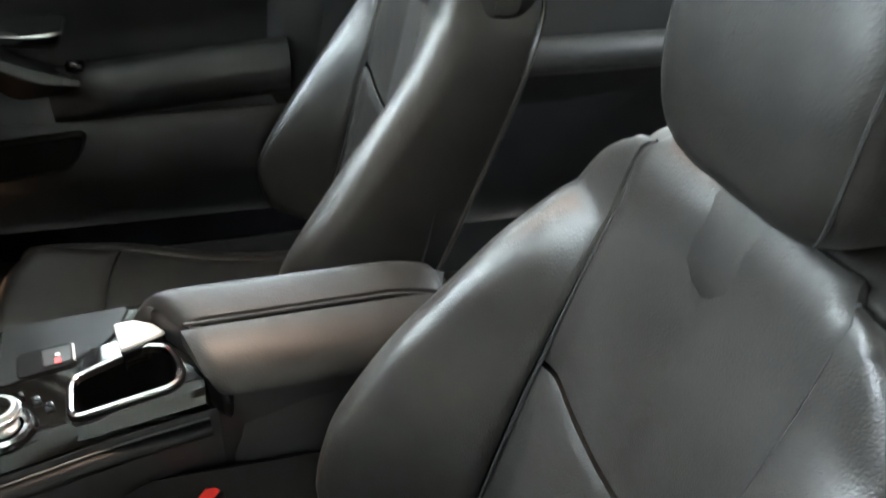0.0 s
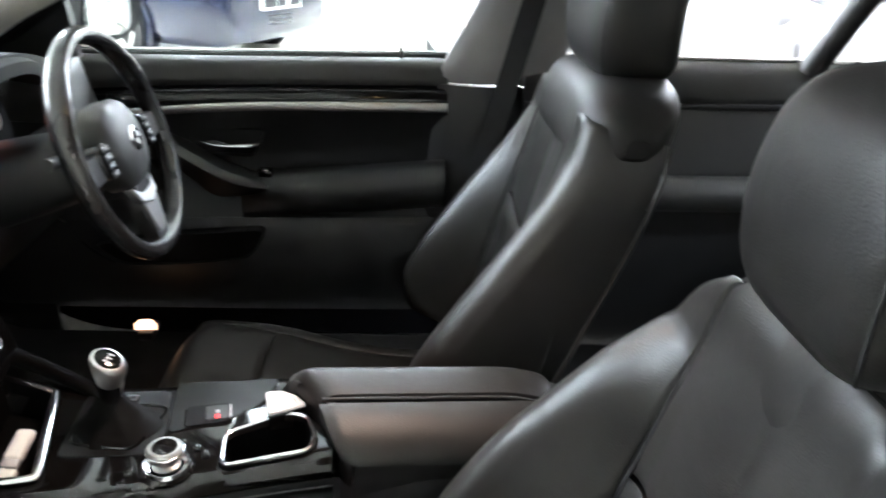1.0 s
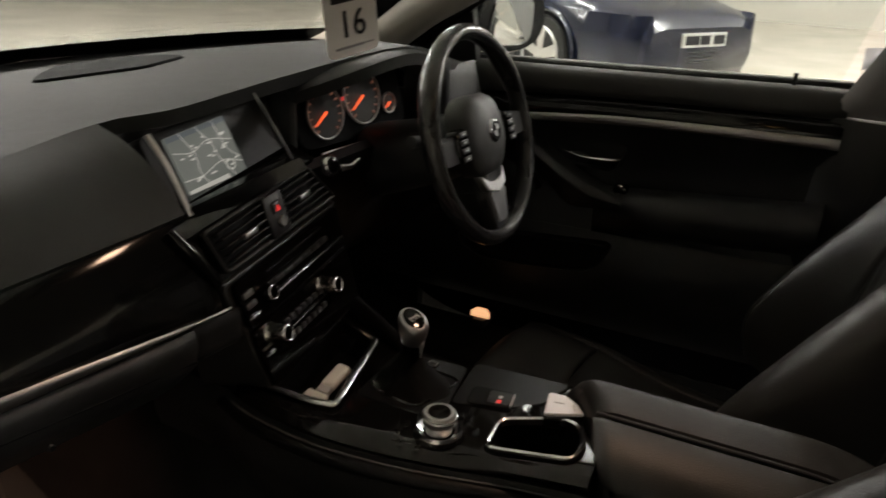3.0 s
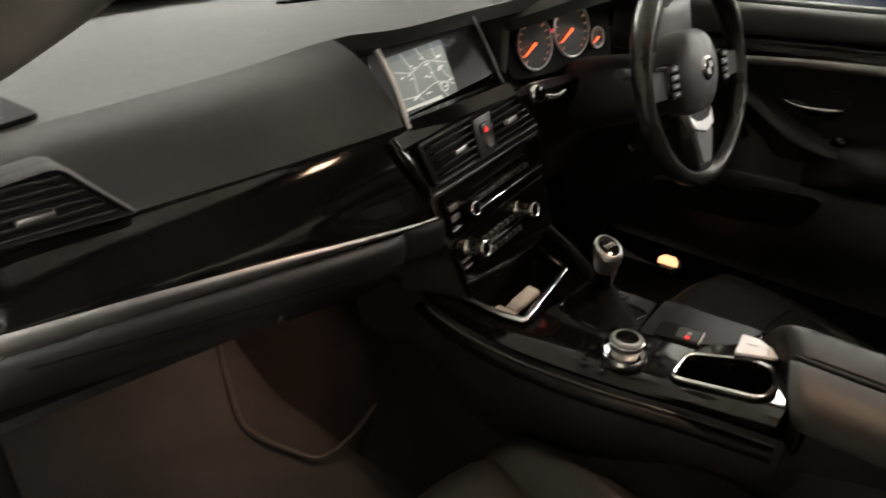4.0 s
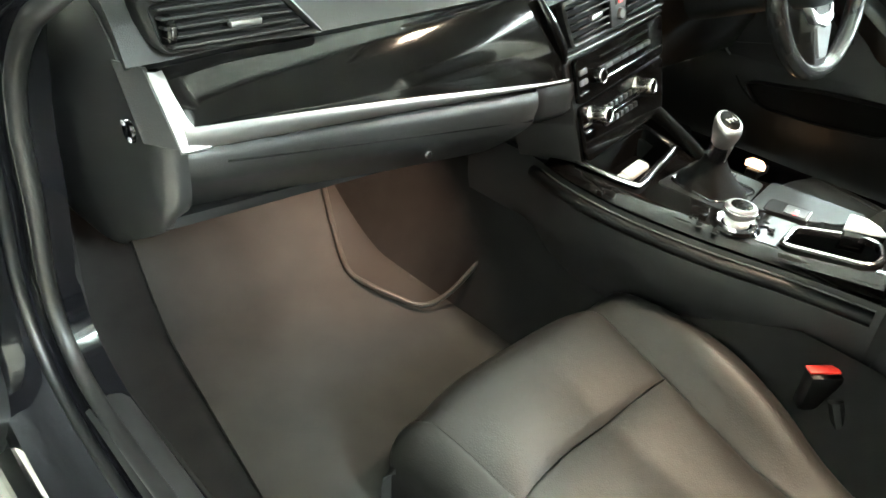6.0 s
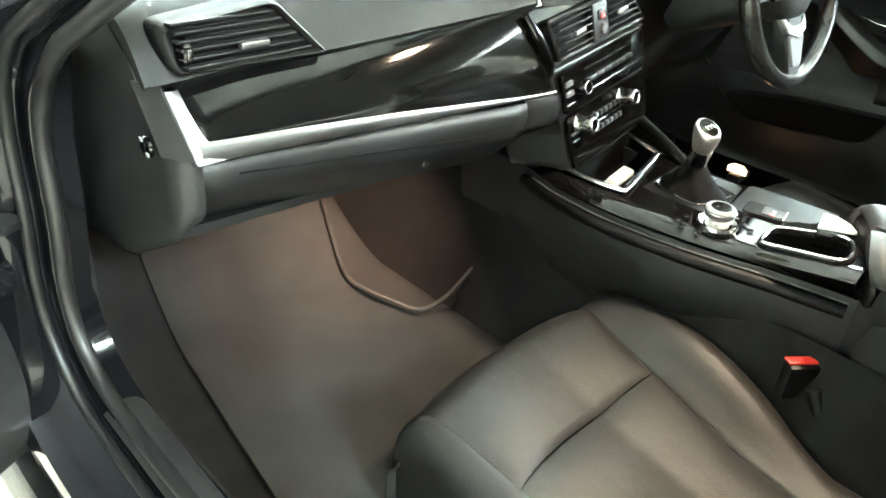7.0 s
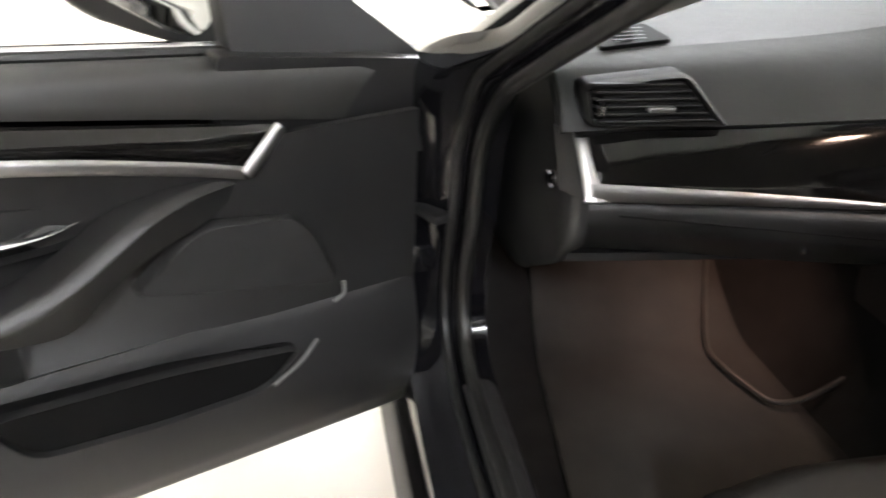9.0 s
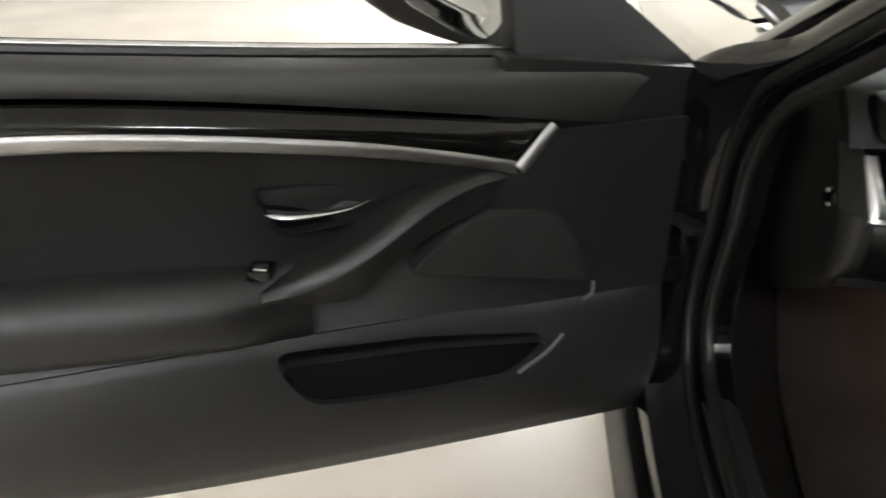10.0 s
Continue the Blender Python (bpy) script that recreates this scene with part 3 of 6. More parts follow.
    part("cushion_insert", slab(lambda a, b: cushion(across(a, 0.616 * b), 0.616 * b), 30, 26, 0.02, 1, 0.002, 0.04), MATTLEATHER, ob, "black leather seat insert")
    for s in (-1, 1):
        part("cushion_bolster", slab(lambda a, b: cushion(s * (sm(b, s) + 0.004 + (0.996 - sm(b, s)) * a), b), 26, 46, 0.015, s, 0.0012, 0.04), MATTLEATHER, ob, "black leather side bolster")
        part("cushion_seam", tube([cushion(s * (sm(b, s) + 0.002), b) - Vector((0, 0, 0.003)) for b in np.linspace(0, 0.93, 40)], 0.0016, 6), STITCH, ob)
    part("seat_base", box((cx, -0.46, 0.385), (0.38, 0.50, 0.09), 0.02), HARD, ob, "black plastic seat base")
    for s in (-1, 1):
        part("seat_rail", box((cx + s * 0.16, -0.45, 0.343), (0.04, 0.60, 0.03), 0.006), HARD, ob)

    # backrest along a reclining spine
    low = 0.0 if raised else 0.009
    bl = [p + Vector((0, dy, dz)) for p in smooth_line([(0, -0.735, 0.47), (0, -0.765, 0.61), (0, -0.797, 0.765), (0, -0.832, 0.92), (0, -0.848, 0.992 - low), (0, -0.878, 1.018 - low), (0, -0.945, 1.022 - low)], 60)]
    if raised:
        wide = graph((0, 0.210), (0.2, 0.222), (0.36, 0.214), (0.45, 0.204), (0.52, 0.195), (0.60, 0.184), (0.667, 0.175), (0.83, 0.168), (1, 0.160))
        swell = graph((0, 0.110), (0.08, 0.138), (0.16, 0.124), (0.27, 0.084), (0.36, 0.046), (0.42, 0.022), (0.48, 0.006), (0.55, 0.0), (1, 0.0))
    else:
        wide = graph((0, 0.214), (0.2, 0.226), (0.36, 0.216), (0.45, 0.208), (0.52, 0.197), (0.58, 0.182), (0.63, 0.166), (0.70, 0.146), (0.83, 0.132), (1, 0.126))
        swell = graph((0, 0.120), (0.08, 0.162), (0.167, 0.164), (0.22, 0.152), (0.30, 0.122), (0.36, 0.090), (0.42, 0.056), (0.48, 0.018), (0.55, 0.0), (1, 0.0))

    def back(p, b):
        k = min(1.0, max(0.0, b)) * (len(bl) - 1)
        i = min(int(k), len(bl) - 2)
        c = bl[i].lerp(bl[i + 1], k - i)
        d = (bl[min(i + 2, len(bl) - 1)] - bl[max(i - 1, 0)]).normalized()
        n = Vector((0, d.z, -d.y))
        m, s, W = abs(p), math.copysign(1.0, p), wide(b)
        lift = swell(b) * (1.0 if raised or s == inner else 0.4)
        if m < 0.84:
            x, up = (W - 0.035) * m / 0.84, None
        elif m < 0.95:
            a = (m - 0.84) / 0.11 * math.pi / 2
            x, up = W - 0.035 + 0.035 * math.sin(a), -0.045 * (1 - math.cos(a))
        else:
            x, up = W, -0.045 - (0.075 + 0.6 * swell(b)) * (m - 0.95) / 0.05
        rise = lift * (0.5 - 0.5 * math.cos(math.pi * min(1, max(0, (x - 0.095) / 0.085))))
        return Vector((cx + s * x, c.y, c.z)) + n * (rise + (up or 0.0) - 0.012 * max(0.0, 1 - x / 0.12) ** 2)

    def seam(b):
        return min(0.80, 0.113 / (wide(b) - 0.035) * 0.84)
    high, flank = (0.70, 0.62) if raised else (0.76, 0.70)
    part("backrest_upper", slab(lambda a, b: back((2 * a - 1) * seam(0.345 + (high - 0.345) * b), 0.345 + (high - 0.345) * b - (1 - b) * 0.035 * (1 - abs(2 * a - 1) ** 1.1)), 30, 30, 0.02, -1, 0.0035, 0.05), LEATHER, ob, "black leather shoulder panel")
    part("backrest_insert", slab(lambda a, b: back((2 * a - 1) * seam(0.338 * b), b * (0.338 - 0.035 * (1 - abs(2 * a - 1) ** 1.1))), 30, 30, 0.02, -1, 0.0035, 0.05), LEATHER, ob, "black leather back insert")
    for s in (-1, 1):
        part("backrest_bolster", slab(lambda a, b: back(s * (seam(flank * b) + 0.007 + (0.993 - seam(flank * b)) * a), flank * b), 28, 56, 0.015, -s, 0.0035, 0.04), LEATHER, ob, "black leather back bolster")
        part("backrest_seam", tube([back(s * (seam(b) + 0.006), b) + Vector((0, -0.004, -0.002)) for b in np.linspace(0, flank, 34)], 0.0022, 6), STITCH, ob)

    def rear(a, b):
        q = 2 * a - 1
        b = 0.66 * b
        c = back(0.0, b)
        depth = 0.100 * (1 - 0.30 * b) * (1 - 0.75 * abs(q) ** 3)
        return (cx + wide(b) * q, c.y - 0.88 * depth - 0.012, c.z - 0.44 * depth)
    part("backrest_shell", slab(rear, 20, 24, 0.008, 1, 0.0), HARD, ob, "black seat back shell")
    for s in (-1, 1):
        part("side_piping", tube([back(s * 0.999, b) + Vector((0, -0.006, -0.003)) for b in np.linspace(0.02, 0.60, 26)], 0.0035, 6), LEATHER, ob)
    # rounded top of the backrest
    SW, SD, SH = (0.198, 0.078, 0.064) if raised else (0.190, 0.072, 0.060)
    middle = Vector((cx, (-0.911 if raised else -0.919) + dy, (0.964 if raised else 0.955) + dz))
    lobes = []
    for k in range(33):
        q = -1 + 2 * k / 32
        q = math.copysign(1 - (1 - abs(q)) ** 1.7, q)
        e = max(0.04, 1 - abs(q) ** 4.5) ** 0.5
        drop = (0.020 if raised else 0.034) * abs(q) ** 2.5
        ring_points = []
        for j in range(32):
            t = 2 * math.pi * j / 32
            lift = SH * e * math.copysign(abs(math.sin(t)) ** 0.75, math.sin(t))
            ring_points.append(middle + Vector((SW * q, SD * e * math.copysign(abs(math.cos(t)) ** 0.55, math.cos(t)) - 0.226 * lift, lift - drop)))
        lobes.append(ring_points)
    part("shoulder_roll", loft(lobes), MATTLEATHER, ob, "rounded black leather top of the backrest")
    # headrest on two posts
    up, fwd = (0.05, 0.012) if raised else (0.0, 0.03)
    for s in (-1, 1):
        part("headrest_post", tube([(cx + s * 0.062, -0.935 + dy, 1.0), (cx + s * 0.062, -0.935 + dy, 1.06), (cx + s * 0.062, -0.93 + fwd, 1.10 + up)], 0.0065, 10, 8), CHROME, ob, "chrome headrest post")
        part("post_guide", lathe([(0.001, 0.008), (0.015, 0.008), (0.019, 0.004), (0.020, -0.01)], (cx + s * 0.062, -0.925 + dy, 1.021 + dz), (0, -0.1, 1), 18), DARK, ob)
    rings = []
    for k in range(29):
        t = k / 28
        z = 1.000 + up + (0.196 if not raised else 0.210) * t
        e = max(0.10, 1 - abs(2 * t - 1) ** 6) ** 0.36
        w, d = (0.0965 if not raised else 0.131) * e * (0.86 + 0.14 * math.sin(math.pi * t)), 0.066 * e
        cy = -0.915 + fwd + 0.018 * math.sin(math.pi * t) - 0.012 * t
        r = []
        for j in range(44):
            a = 2 * math.pi * j / 44
            r.append(Vector((cx - (0.0 if raised else 0.020) + w * math.copysign(abs(math.cos(a)) ** 0.40, math.cos(a)), cy + d * math.copysign(abs(math.sin(a)) ** 0.46, math.sin(a)), z)))
        rings.append(r)
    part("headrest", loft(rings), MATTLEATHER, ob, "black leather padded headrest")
    for s in (-1, 1):
        part("headrest_seam", tube([rings[k][5 if s > 0 else 17] for k in range(2, 28)], 0.0014, 6), STITCH, ob)
    return ob


seat(-0.355, "black leather passenger seat with side bolsters and a low headrest", False)
seat(0.345, "black leather driver seat with side bolsters and a raised headrest", True)


def seat_belt():
    ob = thing("seat_belt", "black webbing belt hanging from a pillar anchor", "seat belt", (0.70, -0.79, 0.45))
    a = Vector((0.678, -0.860, 1.30))
    part("anchor_cover", box(a, (0.026, 0.045, 0.075), 0.010, Matrix.Rotation(radians(-8), 3, "X"), 3), HARD, ob, "black anchor cover")
    def web(u, v):
        return (0.676 + 0.054 * v + 0.004 * math.sin(3 * v), -0.856 + 0.173 * v + 0.046 * (u - 0.5), 1.29 - 0.825 * v)
    part("webbing", slab(web, 2, 24, 0.0015, 1), WEBBING, ob, "black woven webbing")
    part("anchor_loop", tube([a + Vector((-0.014, -0.028, -0.03)), a + Vector((-0.020, 0, -0.034)), a + Vector((-0.014, 0.028, -0.03))], 0.005, 8, 8), CHROME, ob)


seat_belt()


# ---------------------------------------------------------------- doors
def door_map(base, u, n):
    base, u, n = Vector(base), Vector(u), Vector(n)
    return lambda s, v, z: base + u * s + n * v + Vector((0, 0, z))


def front_door(name, label, put, curves, front_s, rear_s, turn):
    """A front door card. put(s, v, z): along the door from its hinge, inward, up. turn: 1 or -1 for the side."""
    sill, top, strip, bottom = curves
    ob = thing(name, label, "car door", put(0.5, -0.1, 0.3))
    f = -turn

    # outer skin and the edge of the door
    part("door_shell", slab(lambda a, b: put(front_s - 0.02 + (rear_s - front_s + 0.03) * a, -0.10 - 0.05 * math.sin(math.pi * b), bottom(a * rear_s) - 0.02 + (sill(a * rear_s) - bottom(a * rear_s)) * b), 20, 12, 0.05, f, 0.01, 0.1), PAINT, ob, "glossy black outer door skin")
    # soft upper pad, rolling over to the window sill
    def pad(a, b):
        s = front_s + 0.10 * (1 - b) * (1 - a) + (rear_s - front_s) * a
        lo, hi = top(s) + 0.003, sill(s)
        t = b
        return put(s, -0.012 - 0.05 * t ** 3, lo + (hi - lo) * math.sin(t * math.pi / 2) ** 0.8)
    part("upper_pad", slab(pad, 36, 14, 0.02, f, 0.004, 0.06), SOFT, ob, "soft black padded upper trim")
    part("window_seal", tube([put(s, -0.066, sill(s) + 0.001) for s in np.linspace(front_s + 0.2, rear_s, 14)], 0.007, 8), RUBBER, ob, "black rubber window seal")
    part("sill_trim", tube([put(s, -0.088, sill(s) + 0.002) for s in np.linspace(front_s + 0.2, rear_s, 14)], 0.006, 8), CHROME, ob, "bright window sill trim")
    # gloss trim with its silver line
    tip = front_s + 0.20
    def trim(a, b):
        s0 = strip_s0 + (tip - strip_s0) * b
        s = s0 + (rear_s - s0) * a
        lo, hi = strip(s), top(s)
        return put(s, 0.004 - 0.016 * b + 0.008 * math.sin(math.pi * b), lo + (hi - lo) * b)
    strip_s0 = tip + 0.05
    part("trim_panel", slab(trim, 40, 10, 0.015, f, 0.003, 0.08), GLOSS, ob, "glossy piano black trim panel")
    def line(a, b):
        s = strip_s0 + (rear_s - strip_s0) * a
        h = 0.017 + 0.004 * a
        return put(s, 0.010 + 0.001 * math.sin(math.pi * b), strip(s) - h / 2 + h * b)
    part("trim_strip", slab(line, 40, 6, 0.012, f, 0.002, 0.3), STRIP, ob, "satin silver trim strip")
    def hook(a, b):
        s0, z0 = strip_s0, strip(strip_s0)
        s1, z1 = tip - 0.002, top(tip)
        d = Vector((s1 - s0, z1 - z0)).normalized()
        m = Vector((-d.y, d.x))
        w = 0.0080 - 0.0025 * a
        p = Vector((s0, z0)).lerp(Vector((s1, z1)), a) + m * (b - 0.5) * w
        return put(p.x, 0.0105 - 0.012 * a + 0.003 * math.sin(math.pi * b), p.y)
    part("trim_strip_end", slab(hook, 14, 5, 0.005, -f, 0.002, 0.3), SATIN, ob, "satin silver upturned end of the strip")
    # middle panel, hollowed
    arm = lambda s: 0.735 + 0.10 * (s - 0.6)
    def mid(a, b):
        s = front_s + (rear_s - front_s) * a
        hi = (strip(s) if s > strip_s0 else strip(strip_s0) + (top(tip) - strip(strip_s0)) * min(1, (strip_s0 - s) / (strip_s0 - tip))) - 0.008
        lo = 0.60 + 0.03 * (s - 0.2)
        z = hi + (lo - hi) * b
        hollow = 0.050 * math.exp(-((s - 0.72) / 0.34) ** 4) * math.sin(math.pi * min(1, b * 1.0)) ** 0.8
        return put(s, 0.006 - hollow, z)
    part("middle_panel", slab(mid, 50, 24, 0.012, -f, 0.0), HARD, ob, "black middle door panel")
    # lower panel swelling inward, to the bottom edge
    def low(a, b):
        s = front_s + (rear_s - front_s) * a
        hi = 0.615 + 0.03 * (s - 0.2)
        lo = bottom(s)
        z = hi + (lo - hi) * b
        v = 0.006 + 0.020 * math.sin(math.pi * min(1.0, b * 1.15)) - 0.25 * max(0, b - 0.8) ** 1.5
        return put(s, v, z)
    part("lower_panel", slab(low, 44, 24, 0.02, -f, 0.004, 0.05), HARD, ob, "black lower door panel")
    # armrest shelf
    if rear_s > 0.6:
        def rest(a, b):
            s = 0.56 + (rear_s - 0.56) * a
            grow = min(1.0, (s - 0.54) / 0.12)
            ang = -0.2 + b * (math.pi * 0.95)
            r = 0.052
            return put(s, 0.0 + (0.055 * max(0, math.sin(ang + 0.2))) * grow, arm(s) - 0.055 + r * math.cos(ang + 0.1) * 1.05)
        part("armrest", slab(rest, 30, 14, 0.01, -f), HARD, ob, "black padded door armrest")
    # pull handle sweeping down to the armrest
    ridge = [smooth_line(r, 34) for r in (
        [(0.300, -0.002, 0.815), (0.350, 0.012, 0.819), (0.412, 0.026, 0.809), (0.455, 0.032, 0.789), (0.511, 0.035, 0.757), (0.576, 0.035, 0.731), (0.622, 0.030, 0.716)],
        [(0.300, 0.004, 0.806), (0.365, 0.032, 0.809), (0.410, 0.043, 0.797), (0.455, 0.049, 0.772), (0.500, 0.052, 0.746), (0.555, 0.050, 0.719), (0.622, 0.040, 0.706)],
        [(0.296, -0.002, 0.792), (0.350, 0.016, 0.770), (0.412, 0.020, 0.748), (0.462, 0.022, 0.718), (0.506, 0.024, 0.684), (0.555, 0.026, 0.684), (0.614, 0.026, 0.694)])]
    rings = []
    for t, c, l in zip(*ridge):
        deep = Vector((0, -0.05, 0))
        rings.append([put(*p) for p in (t + deep, t, t.lerp(c, 0.15) + Vector((0, 0.003, 0)), t.lerp(c, 0.85) + Vector((0, 0.002, 0)), c, c.lerp(l, 0.12), c.lerp(l, 0.9), l, l + deep)])
    part("pull_handle", loft(rings), HARD, ob, "black faceted pull handle")
    # release lever in its recess
    hol = [(0.616, 0.822), (0.553, 0.822), (0.436, 0.808), (0.455, 0.772), (0.50, 0.760), (0.587, 0.757)]
    part("lever_surround", frame_band(hol, lambda s, z, w: put(s, w, z), 0.003, -0.020, -0.06, 0.016), HARD, ob)
    # black back plate; the recess's shade is put into its colour
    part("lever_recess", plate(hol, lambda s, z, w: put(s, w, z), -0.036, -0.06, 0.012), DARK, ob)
    # added plate; its lighter grey stands in for a reflection by the lever
    part("recess_glint", plate([(0.530, 0.781), (0.456, 0.787), (0.442, 0.800), (0.475, 0.803)], lambda s, z, w: put(s, w - 0.4 * (z - 0.785), z), -0.026, -0.05, 0.006), SOFT, ob)
    lv = [put(0.598, -0.028, 0.788), put(0.575, -0.018, 0.785), put(0.534, -0.016, 0.783), put(0.50, -0.018, 0.784), put(0.470, -0.026, 0.789)]
    part("door_lever", tube(lv, lambda t: 0.0008 + 0.0092 * math.sin(math.pi * min(1, 0.10 + t) ** 0.55) ** 1.3 if t < 0.9 else 0.0010, 12, 26, 0.6), CHROME, ob, "chrome door release lever")
    # switch by the handle
    sw = part("window_switch", box(put(0.617, 0.020, 0.738), (0.03, 0.03, 0.016), 0.004), GLOSS, ob)
    part("switch_edge", box(put(0.617, 0.028, 0.747), (0.016, 0.012, 0.003), 0.001), CHROME, sw)
    # speaker grille
    gr = [(0.172, 0.637), (0.205, 0.722), (0.233, 0.753), (0.338, 0.767), (0.369, 0.757), (0.441, 0.700)]
    part("speaker_grille", plate(gr, lambda s, z, w: put(s, w + 0.10 * max(0, 0.62 - z), z), 0.020, -0.004, 0.02, 0.004), SLAT, ob, "black cloth speaker grille")
    part("grille_edge", tube([put(0.168, 0.020, 0.638), put(0.171, 0.025, 0.622), put(0.184, 0.024, 0.612)], 0.0026, 8, 8), EDGE, ob)
    # door pocket
    pk = [(0.620, 0.613), (0.415, 0.596), (0.234, 0.566), (0.294, 0.516), (0.435, 0.522), (0.580, 0.540)]
    # no hollow behind: a flat plate whose black stands for the pocket's shade
    part("pocket_shade_plate", plate(pk, lambda s, z, w: put(s, w, z), 0.0315, -0.0, 0.03, 0.004), DARK, ob, "flat black plate for the shade in the door pocket")
    part("pocket_rim", frame_band(pk, lambda s, z, w: put(s, w, z), 0.004, 0.040, 0.0, 0.03), HARD, ob)
    # black on the driver's door, where the shade is put into the colour
    part("pocket_edge", tube([put(0.220, 0.040, 0.573), put(0.247, 0.043, 0.549), put(0.288, 0.043, 0.525)], 0.003, 8, 10), EDGE if turn > 0 else PANEL, ob)
    return ob


U_, N_ = Vector((-0.903, -0.43, 0)), Vector((0.43, -0.903, 0))
open_put = door_map(U_ * 0.68 + N_ * -0.55, U_, N_)
left_curves = (graph((-0.05, 0.920), (0.27, 0.943), (0.56, 0.965), (0.85, 0.991), (1.15, 1.02)),
               graph((0, 0.83), (0.25, 0.868), (0.37, 0.888), (0.63, 0.927), (0.85, 0.952), (1.15, 0.97)),
               graph((0.2, 0.79), (0.296, 0.821), (0.379, 0.843), (0.515, 0.872), (0.693, 0.899), (0.85, 0.914), (1.15, 0.925)),
               graph((0, 0.341), (0.35, 0.362), (0.62, 0.382), (0.85, 0.410), (1.0, 0.46), (1.15, 0.60)))
door_l = front_door("passenger_door", "open black passenger door with silver trim strip and door pocket", open_put, left_curves, 0.04, 1.12, 1)


def left_door_top():
    # mirror triangle, window posts and the mirror outside
    tri = [(-0.02, 0.90), (0.275, 0.945), (0.275, 1.16), (0.20, 1.07), (0.117, 1.003)]
    part("mirror_triangle", plate(tri, lambda s, z, w: open_put(s, w - 0.25 * max(0, z - 0.95), z), -0.045, -0.085, 0.01), HARD, door_l, "black mirror triangle")
    part("door_edge", slab(lambda a, b: open_put(-0.005 + 0.05 * a, -0.04 - 0.07 * (1 - a), 0.335 + 0.58 * b), 4, 12, 0.02, 1, 0.004, 0.2), HARD, door_l)
    part("window_post", tube([open_put(0.20, -0.085, 1.08), open_put(0.36, -0.14, 1.23), open_put(0.55, -0.19, 1.34), open_put(0.85, -0.21, 1.39), open_put(1.1, -0.21, 1.39)], 0.022, 10, 20), PAINT, door_l, "black window surround")
    part("window_post", tube([open_put(1.1, -0.085, 1.0), open_put(1.1, -0.15, 1.2), open_put(1.1, -0.21, 1.39)], 0.03, 10, 10), PAINT, door_l)
    fil = [(-0.005, 0.78), (0.30, 0.83), (0.30, 0.952), (-0.02, 0.912)]
    part("front_filler", plate(fil, lambda s, z, w: open_put(s, w, z), -0.022, -0.06, 0.01), HARD, door_l, "black front corner of the door card")
    hinge = part("hinge", box((-0.862, 0.262, 0.60), (0.05, 0.07, 0.05), 0.006), PAINT, door_l)
    part("hinge", box((-0.862, 0.262, 0.80), (0.05, 0.07, 0.05), 0.006), PAINT, door_l)
    part("check_strap", box((-0.868, 0.235, 0.69), (0.03, 0.12, 0.014), 0.003, Matrix.Rotation(radians(25), 3, "Z")), HARD, door_l)


left_door_top()
right_put = door_map((0.765, 0.33, 0), (0, -1, 0), (-1, 0, 0))
right_curves = (graph((0, 0.955), (0.4, 0.965), (1.0, 0.985), (1.3, 1.0)),
                graph((0, 0.87), (0.35, 0.900), (0.6, 0.915), (1.0, 0.928), (1.3, 0.93)),
                graph((0, 0.82), (0.22, 0.835), (0.346, 0.854), (0.6, 0.877), (0.95, 0.888), (1.2, 0.89)),
                graph((0, 0.36), (1.0, 0.37), (1.3, 0.40)))
door_r = front_door("driver_door", "closed black driver door with silver trim strip", right_put, right_curves, 0.0, 1.0, -1)
part("lock_pin", tube([right_put(0.90, -0.045, 0.965), right_put(0.90, -0.045, 1.003)], 0.004, 8), RUBBER, door_r)

part("mirror_triangle", plate([(0.085, 0.955), (0.085, 1.095), (0.14, 1.075), (0.33, 0.975), (0.33, 0.955)], lambda y, z, w: Vector((0.80 - 0.3 * max(0, z - 0.95) + w, y, z)), 0.012, -0.012, 0.008), HARD, door_r, "black mirror triangle")
pane = part("window_pane", slab(lambda a, b: (0.815 - 0.14 * b * b - 0.02 * b, 0.085 - 0.73 * a - 0.10 * b * a, 0.965 + 0.02 * a + 0.40 * b * min(1, 0.35 + 2.2 * a)), 12, 10, 0.004, 1), GLASS, door_r, "clear side window")
pane.visible_shadow = False


def rear_door():
    ob = thing("rear_door", "closed black rear door with a grey trim strip", "car door", (0.77, -1.25, 0.40))
    part("door_panel", slab(lambda a, b: (0.76 - 0.03 * math.sin(math.pi * b), -0.83 - 1.1 * a, 0.31 + (0.60 + 0.03 * a) * b), 20, 14, 0.03, 1, 0.006, 0.06), HARD, ob)
    part("trim_strip", slab(lambda a, b: (0.748, -0.83 - 1.1 * a, 0.899 + 0.012 * b + 0.03 * a), 12, 4, 0.012, 1, 0.002, 0.3), HARD, ob, "black trim strip")
    part("upper_pad", slab(lambda a, b: (0.752 + 0.04 * b ** 3, -0.83 - 1.1 * a, 0.909 + 0.094 * b + 0.028 * a - 0.008 * a * b), 16, 10, 0.02, 1, 0.004, 0.06), SOFT, ob)
    part("sill_trim", tube([(0.80, -0.80, 0.998), (0.80, -1.95, 1.02)], 0.009, 8), CHROME, ob, "bright window sill trim")
    part("window_divider", tube([(0.78, -1.45, 0.99), (0.745, -1.51, 1.14), (0.68, -1.58, 1.32)], 0.028, 10, 8), RUBBER, ob, "black window divider")
    part("armrest", tube([(0.74, -0.90, 0.72), (0.70, -1.2, 0.735), (0.72, -1.6, 0.74)], 0.04, 12, 14), SOFT, ob)
    part("door_lever", tube([(0.728, -1.0, 0.66), (0.725, -1.1, 0.665)], 0.004, 8), EDGE, ob)
    return ob


rear_door()


